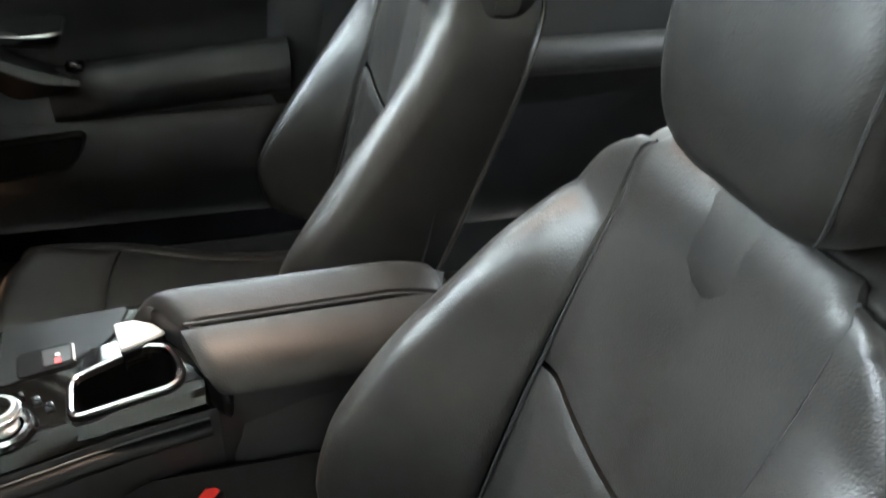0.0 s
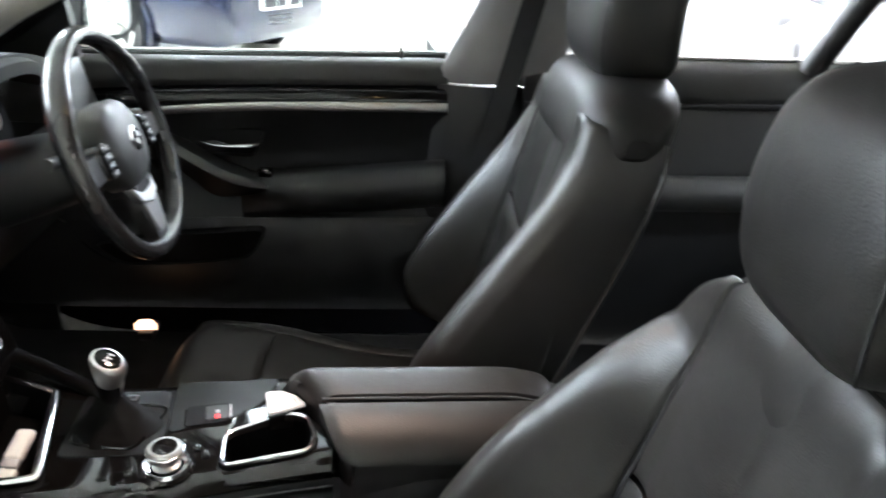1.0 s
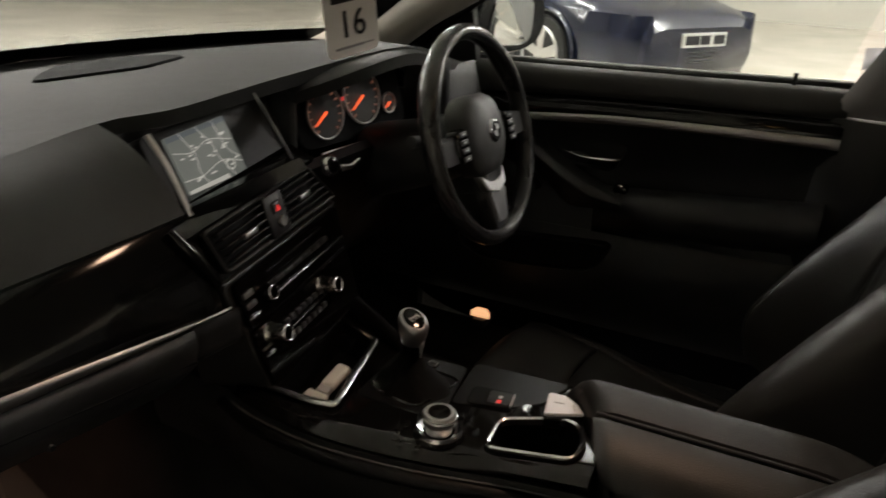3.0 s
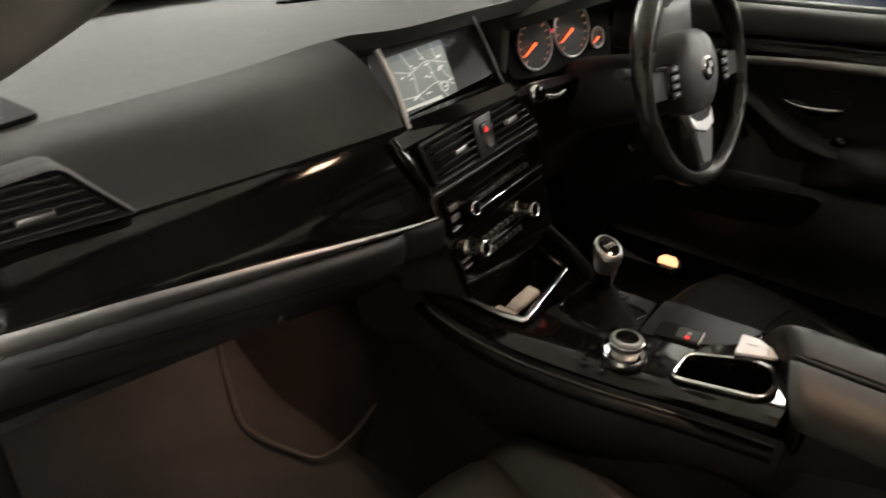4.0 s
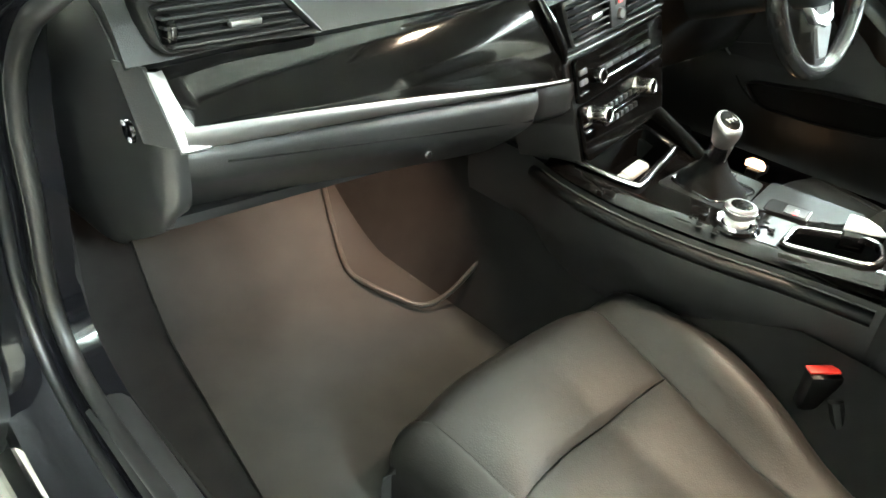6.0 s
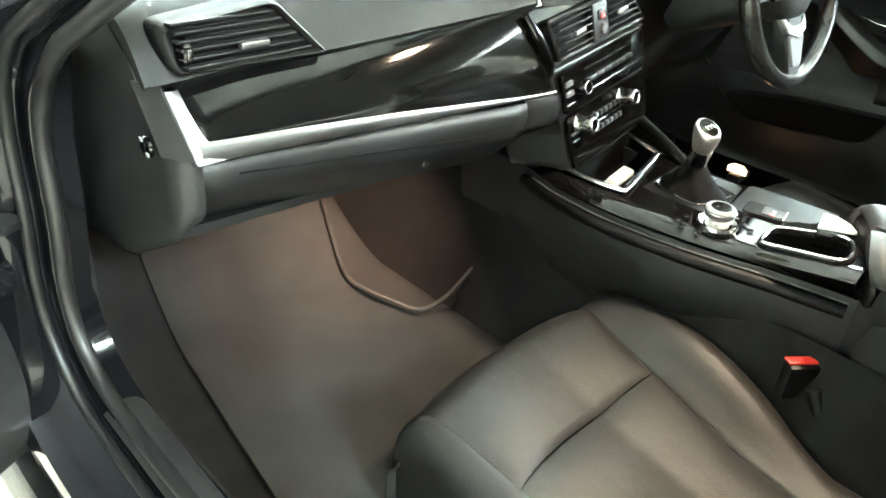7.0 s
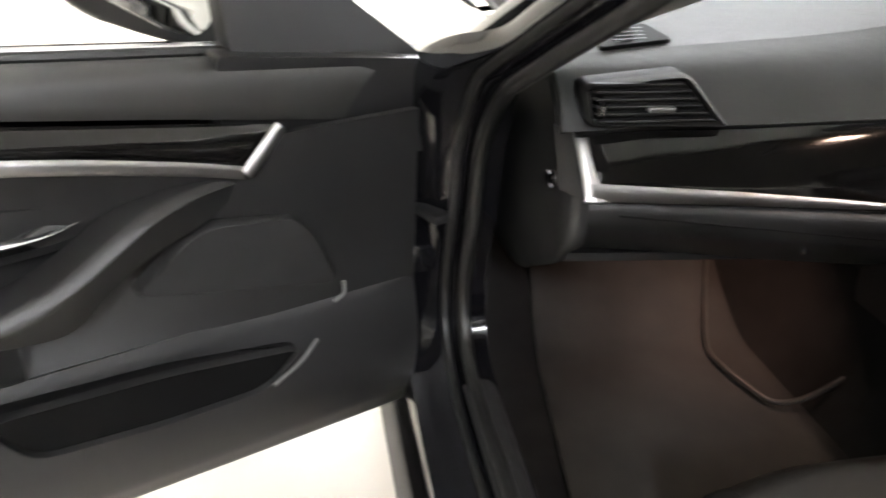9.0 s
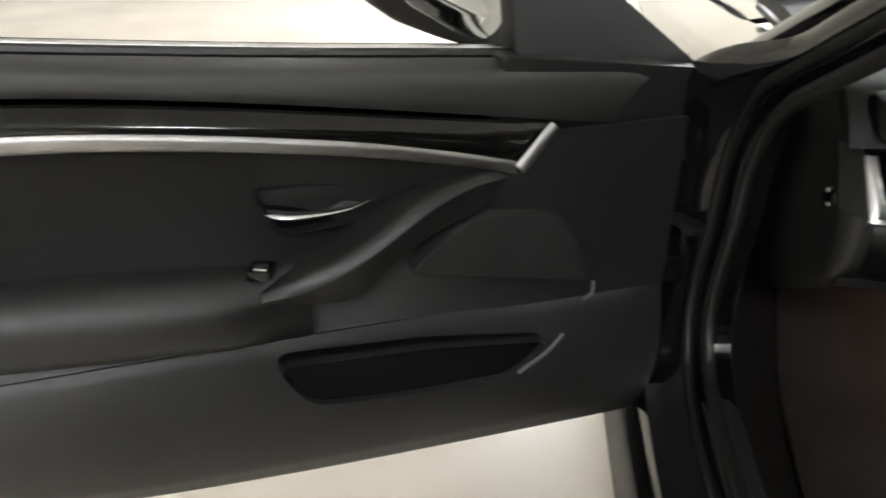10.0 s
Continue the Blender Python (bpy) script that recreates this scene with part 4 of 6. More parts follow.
def rear_bench():
    ob = thing("rear_bench", "plain dark rear bench in the shade behind the seats", "seat", (0, -1.7, 0.33))
    part("bench_cushion", slab(lambda a, b: (-0.70 + 1.4 * a, -1.35 - 0.5 * b, 0.52 - 0.03 * b - 0.02 * math.cos(4 * math.pi * a)), 30, 10, 0.15, -1, 0.03, 0.15), LEATHER, ob)
    part("bench_back", slab(lambda a, b: (-0.70 + 1.4 * a, -1.80 - 0.14 * b, 0.50 + 0.5 * b), 20, 10, 0.06, -1, 0.02, 0.12), LEATHER, ob)
    cp = thing("car_carpet", "dark carpet in the rear footwell", "carpet", (0, -1.1, 0.32))
    part("carpet_skin", box((0, -1.12, 0.322), (1.46, 0.78, 0.02), 0.005), CARPET, cp)


rear_bench()


def right_mirror():
    ob = thing("door_mirror", "black driver door mirror outside the window", "mirror", (0.95, 0.12, 0.98))
    part("mirror_housing", loft([[Vector((0.985 + 0.115 * r * math.copysign(abs(math.cos(a)) ** 0.8, math.cos(a)), 0.14 + dy - 0.35 * 0.115 * r * math.cos(a), 1.035 + 0.080 * r * math.copysign(abs(math.sin(a)) ** 0.8, math.sin(a)))) for a in (2 * math.pi * k / 28 for k in range(28))]
                                 for dy, r in ((-0.055, 0.97), (-0.05, 1.0), (-0.01, 1.0), (0.04, 0.86), (0.07, 0.45))]), PAINT, ob, "black mirror shell")
    part("mirror_glass", plate([(0.900, 0.975), (1.045, 0.972), (1.050, 1.090), (0.918, 1.095)], lambda x, z, w: Vector((x, w - 0.35 * (x - 0.985), z)), 0.079, 0.084, 0.04), MIRROR, ob, "mirror glass")
    part("mirror_arm", box((0.86, 0.13, 0.985), (0.12, 0.06, 0.035), 0.012), PAINT, ob)


def left_mirror():
    ob = thing("door_mirror", "black passenger door mirror outside the window", "mirror", open_put(0.34, -0.20, 0.93))
    # the glass looks back along the door and slightly up
    def at(s, z, w):
        return open_put(s, -0.155 - 0.8 * (s - 0.31) - 0.15 * (z - 0.97) + w, z)
    rim = [(0.410, 1.010), (0.404, 0.981), (0.380, 0.963), (0.330, 0.946), (0.272, 0.930), (0.252, 0.938), (0.236, 0.99), (0.228, 1.06), (0.29, 1.09), (0.385, 1.085), (0.41, 1.05)]
    pane_rim = [(0.374, 1.006), (0.367, 0.988), (0.312, 0.955), (0.282, 0.948), (0.268, 0.962), (0.258, 0.985), (0.250, 1.05), (0.30, 1.07), (0.37, 1.065)]
    part("mirror_housing", plate(rim, at, 0.0, -0.085, 0.012, 0.008), HARD, ob, "black mirror shell")
    part("mirror_glass", plate(pane_rim, at, 0.003, -0.004, 0.008, 0.001), MIRROR, ob, "mirror glass")
    part("mirror_arm", box(open_put(0.232, -0.115, 0.985), (0.05, 0.09, 0.035), 0.010, Matrix.Rotation(radians(25), 3, "Z")), PAINT, ob)


right_mirror()
left_mirror()


# ---------------------------------------------------------------- dashboard
crest_z = graph((-0.74, 0.938), (-0.5, 0.952), (-0.3, 0.966), (-0.12, 0.992), (0.1, 1.015), (0.37, 1.035), (0.56, 0.995), (0.74, 0.955))
crest_y = graph((-0.74, 0.12), (-0.3, 0.135), (-0.16, 0.12), (-0.08, 0.075), (0.12, 0.05), (0.37, 0.01), (0.55, 0.02), (0.74, 0.07))
trim_top = graph((-0.74, 0.864), (-0.70, 0.866), (-0.62, 0.873), (-0.5, 0.876), (-0.2, 0.890), (-0.1, 0.90))
trim_bot = graph((-0.74, 0.816), (-0.697, 0.812), (-0.5, 0.802), (-0.222, 0.782), (-0.12, 0.777))
face_y = graph((-0.74, 0.012), (-0.697, 0.004), (-0.5, -0.014), (-0.222, -0.032), (-0.12, -0.036))


def dashboard():
    ob = thing("dashboard", "black soft dashboard with gloss trim and vents", "dashboard", (0, 0.35, 0.62))

    def top(a, b):
        x = -0.728 + 1.456 * a
        y1 = 0.665 - 0.15 * (x / 0.74) ** 2
        y0 = crest_y(x) + 0.02
        z0 = crest_z(x)
        return (x, y0 + (y1 - y0) * b, z0 + (0.972 - z0) * (3 * b * b - 2 * b ** 3) + 0.008 * math.sin(math.pi * b))
    def top_at(x, y, w):
        y1, y0 = 0.665 - 0.15 * (x / 0.74) ** 2, crest_y(x) + 0.02
        return Vector((x, y, top((x + 0.728) / 1.456, (y - y0) / (y1 - y0))[2] + w))
    part("dash_top", slab(top, 60, 30, 0.02, 1), DASH, ob, "soft matt dash top")

    def face(a, b):
        x = -0.728 + 0.558 * a
        y0, z0 = crest_y(x) + 0.02, crest_z(x)
        y1, z1 = face_y(x) + 0.044, trim_top(x) + 0.004
        yy, zz = y0 + (y1 - y0) * b, z0 + (z1 - z0) * b
        return (x, yy - 0.010 * math.sin(math.pi * b), zz + 0.016 * math.sin(math.pi * b) ** 1.2 * (1 - 0.5 * b))
    part("dash_face", slab(face, 40, 18, 0.02, -1), DASH, ob, "soft padded passenger face")

    # gloss trim and its silver strip
    def trim(a, b):
        s0 = -0.690 + (-0.700 + 0.690) * b
        x = s0 + (-0.165 - s0) * a
        z = trim_bot(x) + (trim_top(x) - trim_bot(x)) * b
        return (x, face_y(x) + 0.045 * b - 0.005 * math.sin(math.pi * b), z)
    part("trim_panel", slab(trim, 40, 10, 0.02, 1, 0.0015, 0.03), GLOSS, ob, "glossy piano black trim panel")

    def strip(a, b):
        x = -0.702 + 0.55 * a
        h = 0.0235 - 0.0195 * min(1, a * 1.03) ** 1.35
        return (x, face_y(x) - 0.006 + 0.006 * a - 0.002 * math.sin(math.pi * b), trim_bot(x) - 0.002 - h / 2 + h * b)
    part("trim_strip", slab(strip, 40, 6, 0.003, 1, 0.001, 0.3), SATIN, ob, "satin silver trim strip")

    def hook(a, b):
        w = 0.020 - 0.003 * a
        x = -0.708 - 0.006 * a + w * b + 0.016 * (1 - a) ** 3 * b
        z = 0.800 + 0.065 * a
        return (x, face_y(-0.70) - 0.008 + 0.047 * a - 0.003 * math.sin(math.pi * b), z)
    part("trim_strip_end", slab(hook, 14, 6, 0.014, -1, 0.002, 0.3), SATIN, ob, "satin silver upturned end of the strip")

    def cheek(a, b):
        left = -0.708 - 0.006 * a + 0.003
        return (left + (-0.7260 - left) * b, face_y(-0.70) - 0.003 + 0.047 * a + 0.032 * b, 0.800 + 0.068 * a)
    part("strip_cheek", slab(cheek, 10, 5, 0.006, -1), HARD, ob, "dark side beside the silver strip")

    # glove box lid and the panel under the strip
    def glove(a, b):
        x = -0.700 + 0.495 * a
        z = (trim_bot(x) - 0.013) + (0.676 - 0.030 * a - trim_bot(x) + 0.013) * b
        return (x, face_y(x) + 0.004 - 0.005 * math.sin(math.pi * min(1, b * 3)) + 0.150 * max(0, b - 0.30 - 0.1 * a) ** 1.25, z)
    part("glove_box_lid", slab(glove, 30, 16, 0.02, -1, 0.005, 0.06), HARD, ob, "black glove box lid")
    part("lid_gap", tube([Vector(glove(a, 0.15 + 0.2 * a)) + Vector((0, 0.001, 0)) for a in np.linspace(0.08, 0.99, 24)], 0.0016, 6), DARK, ob)
    part("lid_button", lathe([(0.001, 0.003), (0.004, 0.003), (0.005, 0.0)], (-0.40, -0.020, 0.722), (0, -1, 0.1), 12), CHROME, ob)

    def under(a, b):
        x = -0.71 + 0.6 * a
        return (x, 0.055 + 0.295 * b, 0.684 - 0.030 * a - 0.02 * b)
    part("under_dash_panel", slab(under, 8, 8, 0.012, -1), HARD, ob)

    def kneeside(a, b):
        x = -0.206 + 0.081 * a
        return (x, face_y(-0.2) + 0.008 - 0.007 * a + 0.16 * max(0, b - 0.42) ** 1.25, (trim_bot(x) - 0.012) + (0.682 - trim_bot(x)) * b)
    part("centre_side_panel", slab(kneeside, 8, 12, 0.02, -1, 0.004, 0.08), HARD, ob)

    # the rounded piece below the strip wraps round to the side, which it covers up to the dash top
    bend = smooth_line([(-0.698, 0.008, 0), (-0.712, 0.010, 0), (-0.723, 0.026, 0), (-0.7265, 0.06, 0), (-0.728, 0.16, 0), (-0.729, 0.36, 0)], 40)
    low_edge = graph((0.0, 0.715), (0.03, 0.690), (0.08, 0.655), (0.16, 0.608), (0.24, 0.575), (0.36, 0.56))
    def wrap(a, b):
        p = bend[min(39, int(round(a * 39)))]
        t = max(0.0, (b - 0.55) / 0.45)
        inn = 0.05 * (1 - math.sqrt(max(0.0, 1 - t * t)))
        front = max(0.0, 1 - a / 0.45)
        rim = float(np.interp(p.y, (0.004, 0.030, 0.076, 0.086, 0.15), (0.800, 0.800, 0.868, 0.886, 0.940)))
        return (p.x + inn * 0.45 * (1 - front), p.y + inn * (0.35 + 0.65 * front) * (1 if a < 0.8 else 0.4), rim - (rim - low_edge(p.y)) * b)
    part("end_piece", slab(wrap, 39, 16, 0.01, 1), HARD, ob, "rounded black end and side cover of the dash")
    sw = part("airbag_switch", lathe([(0.001, 0.004), (0.011, 0.004), (0.013, 0.0), (0.013, -0.004)], (-0.7262, 0.068, 0.800), (-1, 0, 0), 20), GLOSS, ob, "glossy black key switch with two painted pale glints")
    part("switch_slot", box((-0.7308, 0.068, 0.800), (0.0016, 0.003, 0.012), 0.0005), DARK, sw)
    # two pale bars stand in for white glints on the switch
    for y, z in ((0.062, 0.793), (0.074, 0.807)):
        part("switch_glint", box((-0.7308, y, z), (0.0012, 0.006, 0.004), 0.0003), MARK, sw)

    # side vent
    def sv(u, v, w):
        return Vector((u, 0.040 - 0.06 * (u + 0.70) - w + 0.30 * (v - 0.885) * 0.5, v))
    vo = [(-0.713, 0.929), (-0.585, 0.944), (-0.522, 0.879), (-0.702, 0.881)]
    part("vent_bezel", frame_band(vo, sv, 0.006, 0.009, -0.03, 0.012), DASH, ob)
    # flat back plate; the shade inside the vent is put into its black
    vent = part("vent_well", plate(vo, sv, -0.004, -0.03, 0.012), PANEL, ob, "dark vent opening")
    for k in range(6):
        z = 0.889 + 0.0085 * k
        x0, x1 = -0.694 - 0.002 * k, -0.545 - 0.0085 * k
        part("vent_slat", box(sv((x0 + x1) / 2, z, 0.005), (x1 - x0, 0.014, 0.0028), 0.001, Matrix.Rotation(radians(-8), 3, "X")), SLAT, vent)
    part("vent_tab", box(sv(-0.618, 0.904, 0.013), (0.034, 0.010, 0.007), 0.002), SATIN, vent, "silver vent tab")
    wheel = part("vent_wheel", lathe([(0.012, -0.005), (0.014, -0.003), (0.014, 0.003), (0.012, 0.005)], sv(-0.691, 0.903, 0.004), (1, 0, 0), 20), GLOSS, vent)
    part("wheel_edge", box(sv(-0.691, 0.903, 0.018), (0.004, 0.002, 0.012), 0.0005), CHROME, wheel)

    # small demist vent on the top, and the speaker grille by the windscreen
    dv = [(-0.634, 0.215), (-0.556, 0.236), (-0.545, 0.162), (-0.656, 0.144)]
    demist = part("demist_vent", plate(dv, top_at, 0.005, -0.01, 0.012, 0.002), DARK, ob, "black demist vent")
    for k in range(4):
        y = 0.168 + 0.014 * k
        part("demist_slat", box(top_at(-0.598 + 0.003 * k, y, 0.0056), (0.070 - 0.004 * k, 0.003, 0.002), 0.0005, Matrix.Rotation(0.25, 3, "Z")), HARD, demist)
    gs = [(-0.085, 0.385), (-0.02, 0.45), (0.046, 0.50), (0.165, 0.515), (0.185, 0.42), (0.160, 0.325), (0.055, 0.305)]
    part("speaker_grille", plate(gs, top_at, 0.004, -0.01, 0.02, 0.003), DARK, ob, "black speaker grille on the dash top")
    return ob


dashboard()


# ---------------------------------------------------------------- centre stack, screen and dials
STACK = Matrix.Rotation(radians(5), 3, "Z") @ Matrix.Rotation(radians(-15), 3, "X") @ Matrix.Rotation(radians(-5.5), 3, "Y")
STACK_AT = Vector((-0.0259, 0.0034, 0.8547))
LIP = Matrix.Rotation(radians(-7), 3, "Z") @ Matrix.Rotation(radians(-15), 3, "X") @ Matrix.Rotation(radians(-7), 3, "Y")


def st(u, v, w):
    """A place on the centre stack: across, up, and out of its face, from the hazard switch."""
    return STACK_AT + STACK @ Vector((u, -w, v))


def centre_stack():
    ob = thing("centre_stack", "black centre stack with vents, radio and climate controls", "centre console", (-0.01, 0.0, 0.64))
    part("stack_body", plate([(-0.142, 0.046), (0.118, 0.046), (0.160, -0.040), (0.152, -0.120), (0.140, -0.215), (-0.110, -0.215), (-0.116, -0.13), (-0.128, -0.06)], st, -0.006, -0.12, 0.02), HARD, ob, "black stack body")
    vo = [(-0.140, 0.033), (0.104, 0.032), (0.152, -0.036), (-0.122, -0.033)]
    part("vent_bezel", frame_band(vo, st, 0.006, 0.009, -0.008, 0.010), HARD, ob, "black frame of the middle vents")
    part("vent_band", tube([st(-0.132, -0.041, 0.0), st(0.0, -0.042, 0.003), st(0.146, -0.044, 0.0)], 0.0045, 8, 16, 0.7), HARD, ob)
    # flat plate behind the slats, black in place of the vents' inner shade
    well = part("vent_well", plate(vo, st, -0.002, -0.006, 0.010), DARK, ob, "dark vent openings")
    for x0, x1, grow in ((-0.118, -0.026, -0.0035), (0.026, 0.096, 0.0085)):
        for k in range(5):
            v = 0.021 - 0.0105 * k
            far = x1 + grow * k if grow > 0 else x1
            near = x0 - grow * k if grow < 0 else x0
            part("vent_slat", box(st((near + far) / 2, v, 0.005), (far - near, 0.014, 0.0026), 0.001, STACK @ Matrix.Rotation(radians(-15), 3, "X")), SLAT, well)
        part("vent_tab", box(st(-0.067 if x0 < 0 else 0.065, 0.0, 0.014), (0.026, 0.008, 0.008), 0.002, STACK), SATIN, well, "silver vent tab")
    mid = part("switch_block", box(st(0.0, -0.001, 0.006), (0.044, 0.012, 0.058), 0.003, STACK), HARD, ob)
    hz = part("hazard_switch", box(st(0.0, 0.009, 0.012), (0.020, 0.006, 0.016), 0.003, STACK), HARD, mid)
    part("hazard_mark", plate([(-0.005, 0.004), (0.005, 0.004), (0.0, 0.0125)], st, 0.0165, 0.014, 0.001, 0.0004), REDLED, hz, "red lit triangle")
    part("lock_switch", lathe([(0.001, 0.004), (0.007, 0.004), (0.0085, 0.001), (0.009, -0.004)], st(0.003, -0.013, 0.012), STACK @ Vector((0, -1, 0)), 20), EDGE, mid, "dull grey round switch")
    # glossy wing piece beside the vents and the shelf above them
    part("corner_piece", tube([st(-0.172, 0.050, -0.004), st(-0.160, 0.012, 0.004), st(-0.146, -0.022, 0.006), st(-0.138, -0.046, 0.0)], lambda t: 0.005 + 0.003 * math.sin(math.pi * t), 12, 18), GLOSS, ob, "glossy black corner piece")
    part("gloss_shelf", slab(lambda a, b: st(-0.165 + 0.290 * a, 0.038 + 0.026 * b, 0.008 - 0.034 * b), 20, 6, 0.008, 1, 0.002, 0.1), GLOSS, ob, "glossy black shelf above the vents")
    # radio
    part("radio_panel", plate([(-0.114, -0.050), (0.148, -0.050), (0.144, -0.112), (-0.112, -0.116)], st, 0.004, -0.004, 0.008), GLOSS, ob, "glossy black radio panel")
    part("disc_slot", box(st(0.02, -0.062, 0.005), (0.145, 0.003, 0.003), 0.001, STACK), DARK, ob)
    part("button_strip", box(st(0.015, -0.079, 0.007), (0.150, 0.005, 0.009), 0.002, STACK), PANEL, ob, "matt strip of radio buttons")
    for k in range(6):
        part("preset_button", box(st(-0.036 + 0.0235 * k, -0.079, 0.0085), (0.021, 0.005, 0.0075), 0.0015, STACK), HARD, ob)
    part("chrome_line", box(st(0.040, -0.0960, 0.006), (0.192, 0.004, 0.0030), 0.001, STACK), CHROME, ob, "thin chrome line")
    kn = part("volume_knob", lathe([(0.001, 0.016), (0.0085, 0.016), (0.0100, 0.014), (0.0105, 0.0)], st(-0.068, -0.085, 0.004), STACK @ Vector((0, -1, 0)), 24), GLOSS, ob)
    part("knob_ring", ring(st(-0.068, -0.085, 0.019), STACK @ Vector((0, -1, 0)), 0.0092, 0.0014, 28, 8), CHROME, kn, "chrome knob ring")
    for k in range(2):
        part("radio_button", box(st(-0.101, -0.070 - 0.015 * k, 0.006), (0.020, 0.004, 0.0085), 0.002, STACK), EDGE, ob)
    part("radio_mark", box(st(-0.101, -0.101, 0.006), (0.022, 0.004, 0.0032), 0.001, STACK), CHROME, ob)
    # climate panel
    part("climate_panel", plate([(-0.112, -0.121), (0.144, -0.118), (0.136, -0.205), (-0.104, -0.208)], st, 0.003, -0.004, 0.010), GLOSS, ob, "glossy black climate panel")
    for u, v in ((-0.081, -0.139), (0.055, -0.139)):
        k2 = part("temperature_knob", lathe([(0.0090, 0.027), (0.0108, 0.029), (0.0118, 0.027), (0.0124, 0.012), (0.0116, 0.006), (0.0150, 0.0)], st(u, v, 0.003), STACK @ Vector((0, -1, 0)), 32), DKCHROME, ob, "satin temperature knob")
        part("knob_face", lathe([(0.0092, 0.0), (0.0088, 0.0006), (0.001, 0.0006)], st(u, v, 0.0305), STACK @ Vector((0, -1, 0)), 28), GLOSS, k2)
        part("knob_ring", ring(st(u, v, 0.0312), STACK @ Vector((0, -1, 0)), 0.0103, 0.0014, 32, 8), CHROME, k2, "chrome knob ring")
    part("chrome_line", box(st(0.002, -0.1535, 0.005), (0.110, 0.004, 0.0026), 0.001, STACK), CHROME, ob, "thin chrome line")
    for k in range(2):
        part("climate_mark", box(st(-0.099 + 0.003 * k, -0.150 - 0.011 * k, 0.005), (0.020, 0.004, 0.0030), 0.001, STACK), CHROME if k else EDGE, ob)
    for k in range(7):
        part("climate_button", box(st(-0.046 + 0.0145 * k, -0.142, 0.005), (0.0115, 0.005, 0.009), 0.002, STACK), HARD, ob)
        part("climate_button", box(st(-0.046 + 0.0145 * k, -0.165, 0.005), (0.0115, 0.005, 0.009), 0.002, STACK), HARD, ob)
    # screen above
    sc = thing("map_screen", "lit map screen set in a black recess of the dash", "screen", (-0.08, 0.08, 0.90))
    def sp(u, v, w):
        return Vector((-0.104, 0.040, 0.948)) + LIP @ Vector((u, -w, v))
    TURN = Matrix.Rotation(radians(-7), 3, "Z") @ Matrix.Rotation(radians(-23), 3, "X") @ Matrix.Rotation(radians(-8.5), 3, "Y")
    def dp(u, v, w):
        return Vector((-0.022, 0.116, 0.916)) + TURN @ Vector((u, -w, v))
    part("recess_back", plate([(-0.085, 0.055), (0.150, 0.050), (0.150, -0.080), (-0.085, -0.080)], dp, -0.004, -0.03, 0.008), HARD, sc)
    part("display", plate([(-0.053, 0.043), (0.053, 0.043), (0.053, -0.043), (-0.053, -0.043)], dp, 0.002, -0.006, 0.002, 0.0005), SCREEN, sc, "lit grey map display")
    part("left_lip", tube([sp(-0.064, 0.046, 0.0), sp(-0.060, 0.0, 0.012), sp(-0.058, -0.058, 0.018)], 0.0038, 8, 10), SATIN, sc, "satin silver edge of the screen recess")
    part("right_lip", tube([sp(0.118, 0.050, -0.01), sp(0.122, 0.0, 0.004), sp(0.128, -0.050, 0.012)], 0.0018, 8, 10), EDGE, sc)
    part("lower_lip", plate([(-0.060, -0.048), (0.135, -0.048), (0.142, -0.068), (-0.052, -0.070)], sp, 0.022, -0.04, 0.006), GLOSS, sc)
    face = lambda u, v, w: dp(u, v, 0.0022 + w)
    for pts in ([(-0.05, 0.02), (-0.02, 0.012), (0.012, 0.020), (0.05, 0.008)], [(-0.03, 0.042), (-0.018, 0.01), (-0.022, -0.02), (-0.01, -0.042)],
                [(0.0, 0.042), (0.014, 0.014), (0.018, -0.01), (0.032, -0.042)], [(-0.052, -0.02), (-0.02, -0.022), (0.02, -0.014), (0.052, -0.026)], [(0.03, 0.042), (0.036, 0.0), (0.052, -0.02)]):
        part("map_road", tube([face(u, v, 0.0) for u, v in pts], 0.0006, 5, 14), SCREENHI, sc)
    part("status_bar", plate([(-0.052, 0.042), (0.052, 0.042), (0.052, 0.035), (-0.052, 0.035)], face, 0.0004, -0.0004, 0.001, 0.0001), SCREENLO, sc)
    part("status_bar", plate([(-0.052, -0.034), (0.020, -0.034), (0.020, -0.042), (-0.052, -0.042)], face, 0.0004, -0.0004, 0.001, 0.0001), SCREENHI, sc)
    part("compass", ring(face(0.030, -0.024, 0.0003), TURN @ Vector((0, -1, 0)), 0.007, 0.0010, 24, 6), SCREENHI, sc)
    rng = random.Random(4)
    for k in range(22):
        u, v = rng.uniform(-0.044, 0.044), rng.uniform(-0.030, 0.032)
        w = rng.uniform(0.004, 0.011)
        part("map_mark", plate([(u - w / 2, v - 0.0011), (u + w / 2, v - 0.0011), (u + w / 2, v + 0.0011), (u - w / 2, v + 0.0011)], face, 0.0006, -0.0002, 0.0004, 0.0001), SCREENHI, sc)
    # instrument dials
    cl = thing("instrument_cluster", "black instrument dials lit orange behind the wheel", "instrument panel", (0.33, 0.12, 0.88))
    ax = Vector((-0.10, -0.97, 0.22)).normalized()
    cx = Vector((0.97, -0.10, 0)).normalized()
    cz = cx.cross(-ax).normalized()
    cz = cz if cz.z > 0 else -cz
    def cp(u, v, w):
        return Vector((0.30, 0.105, 0.935)) + cx * u + cz * v + ax * w
    part("dial_face", plate([(-0.13, 0.07), (0.16, 0.07), (0.17, -0.06), (-0.12, -0.06)], cp, -0.004, -0.02, 0.03), DARK, cl)
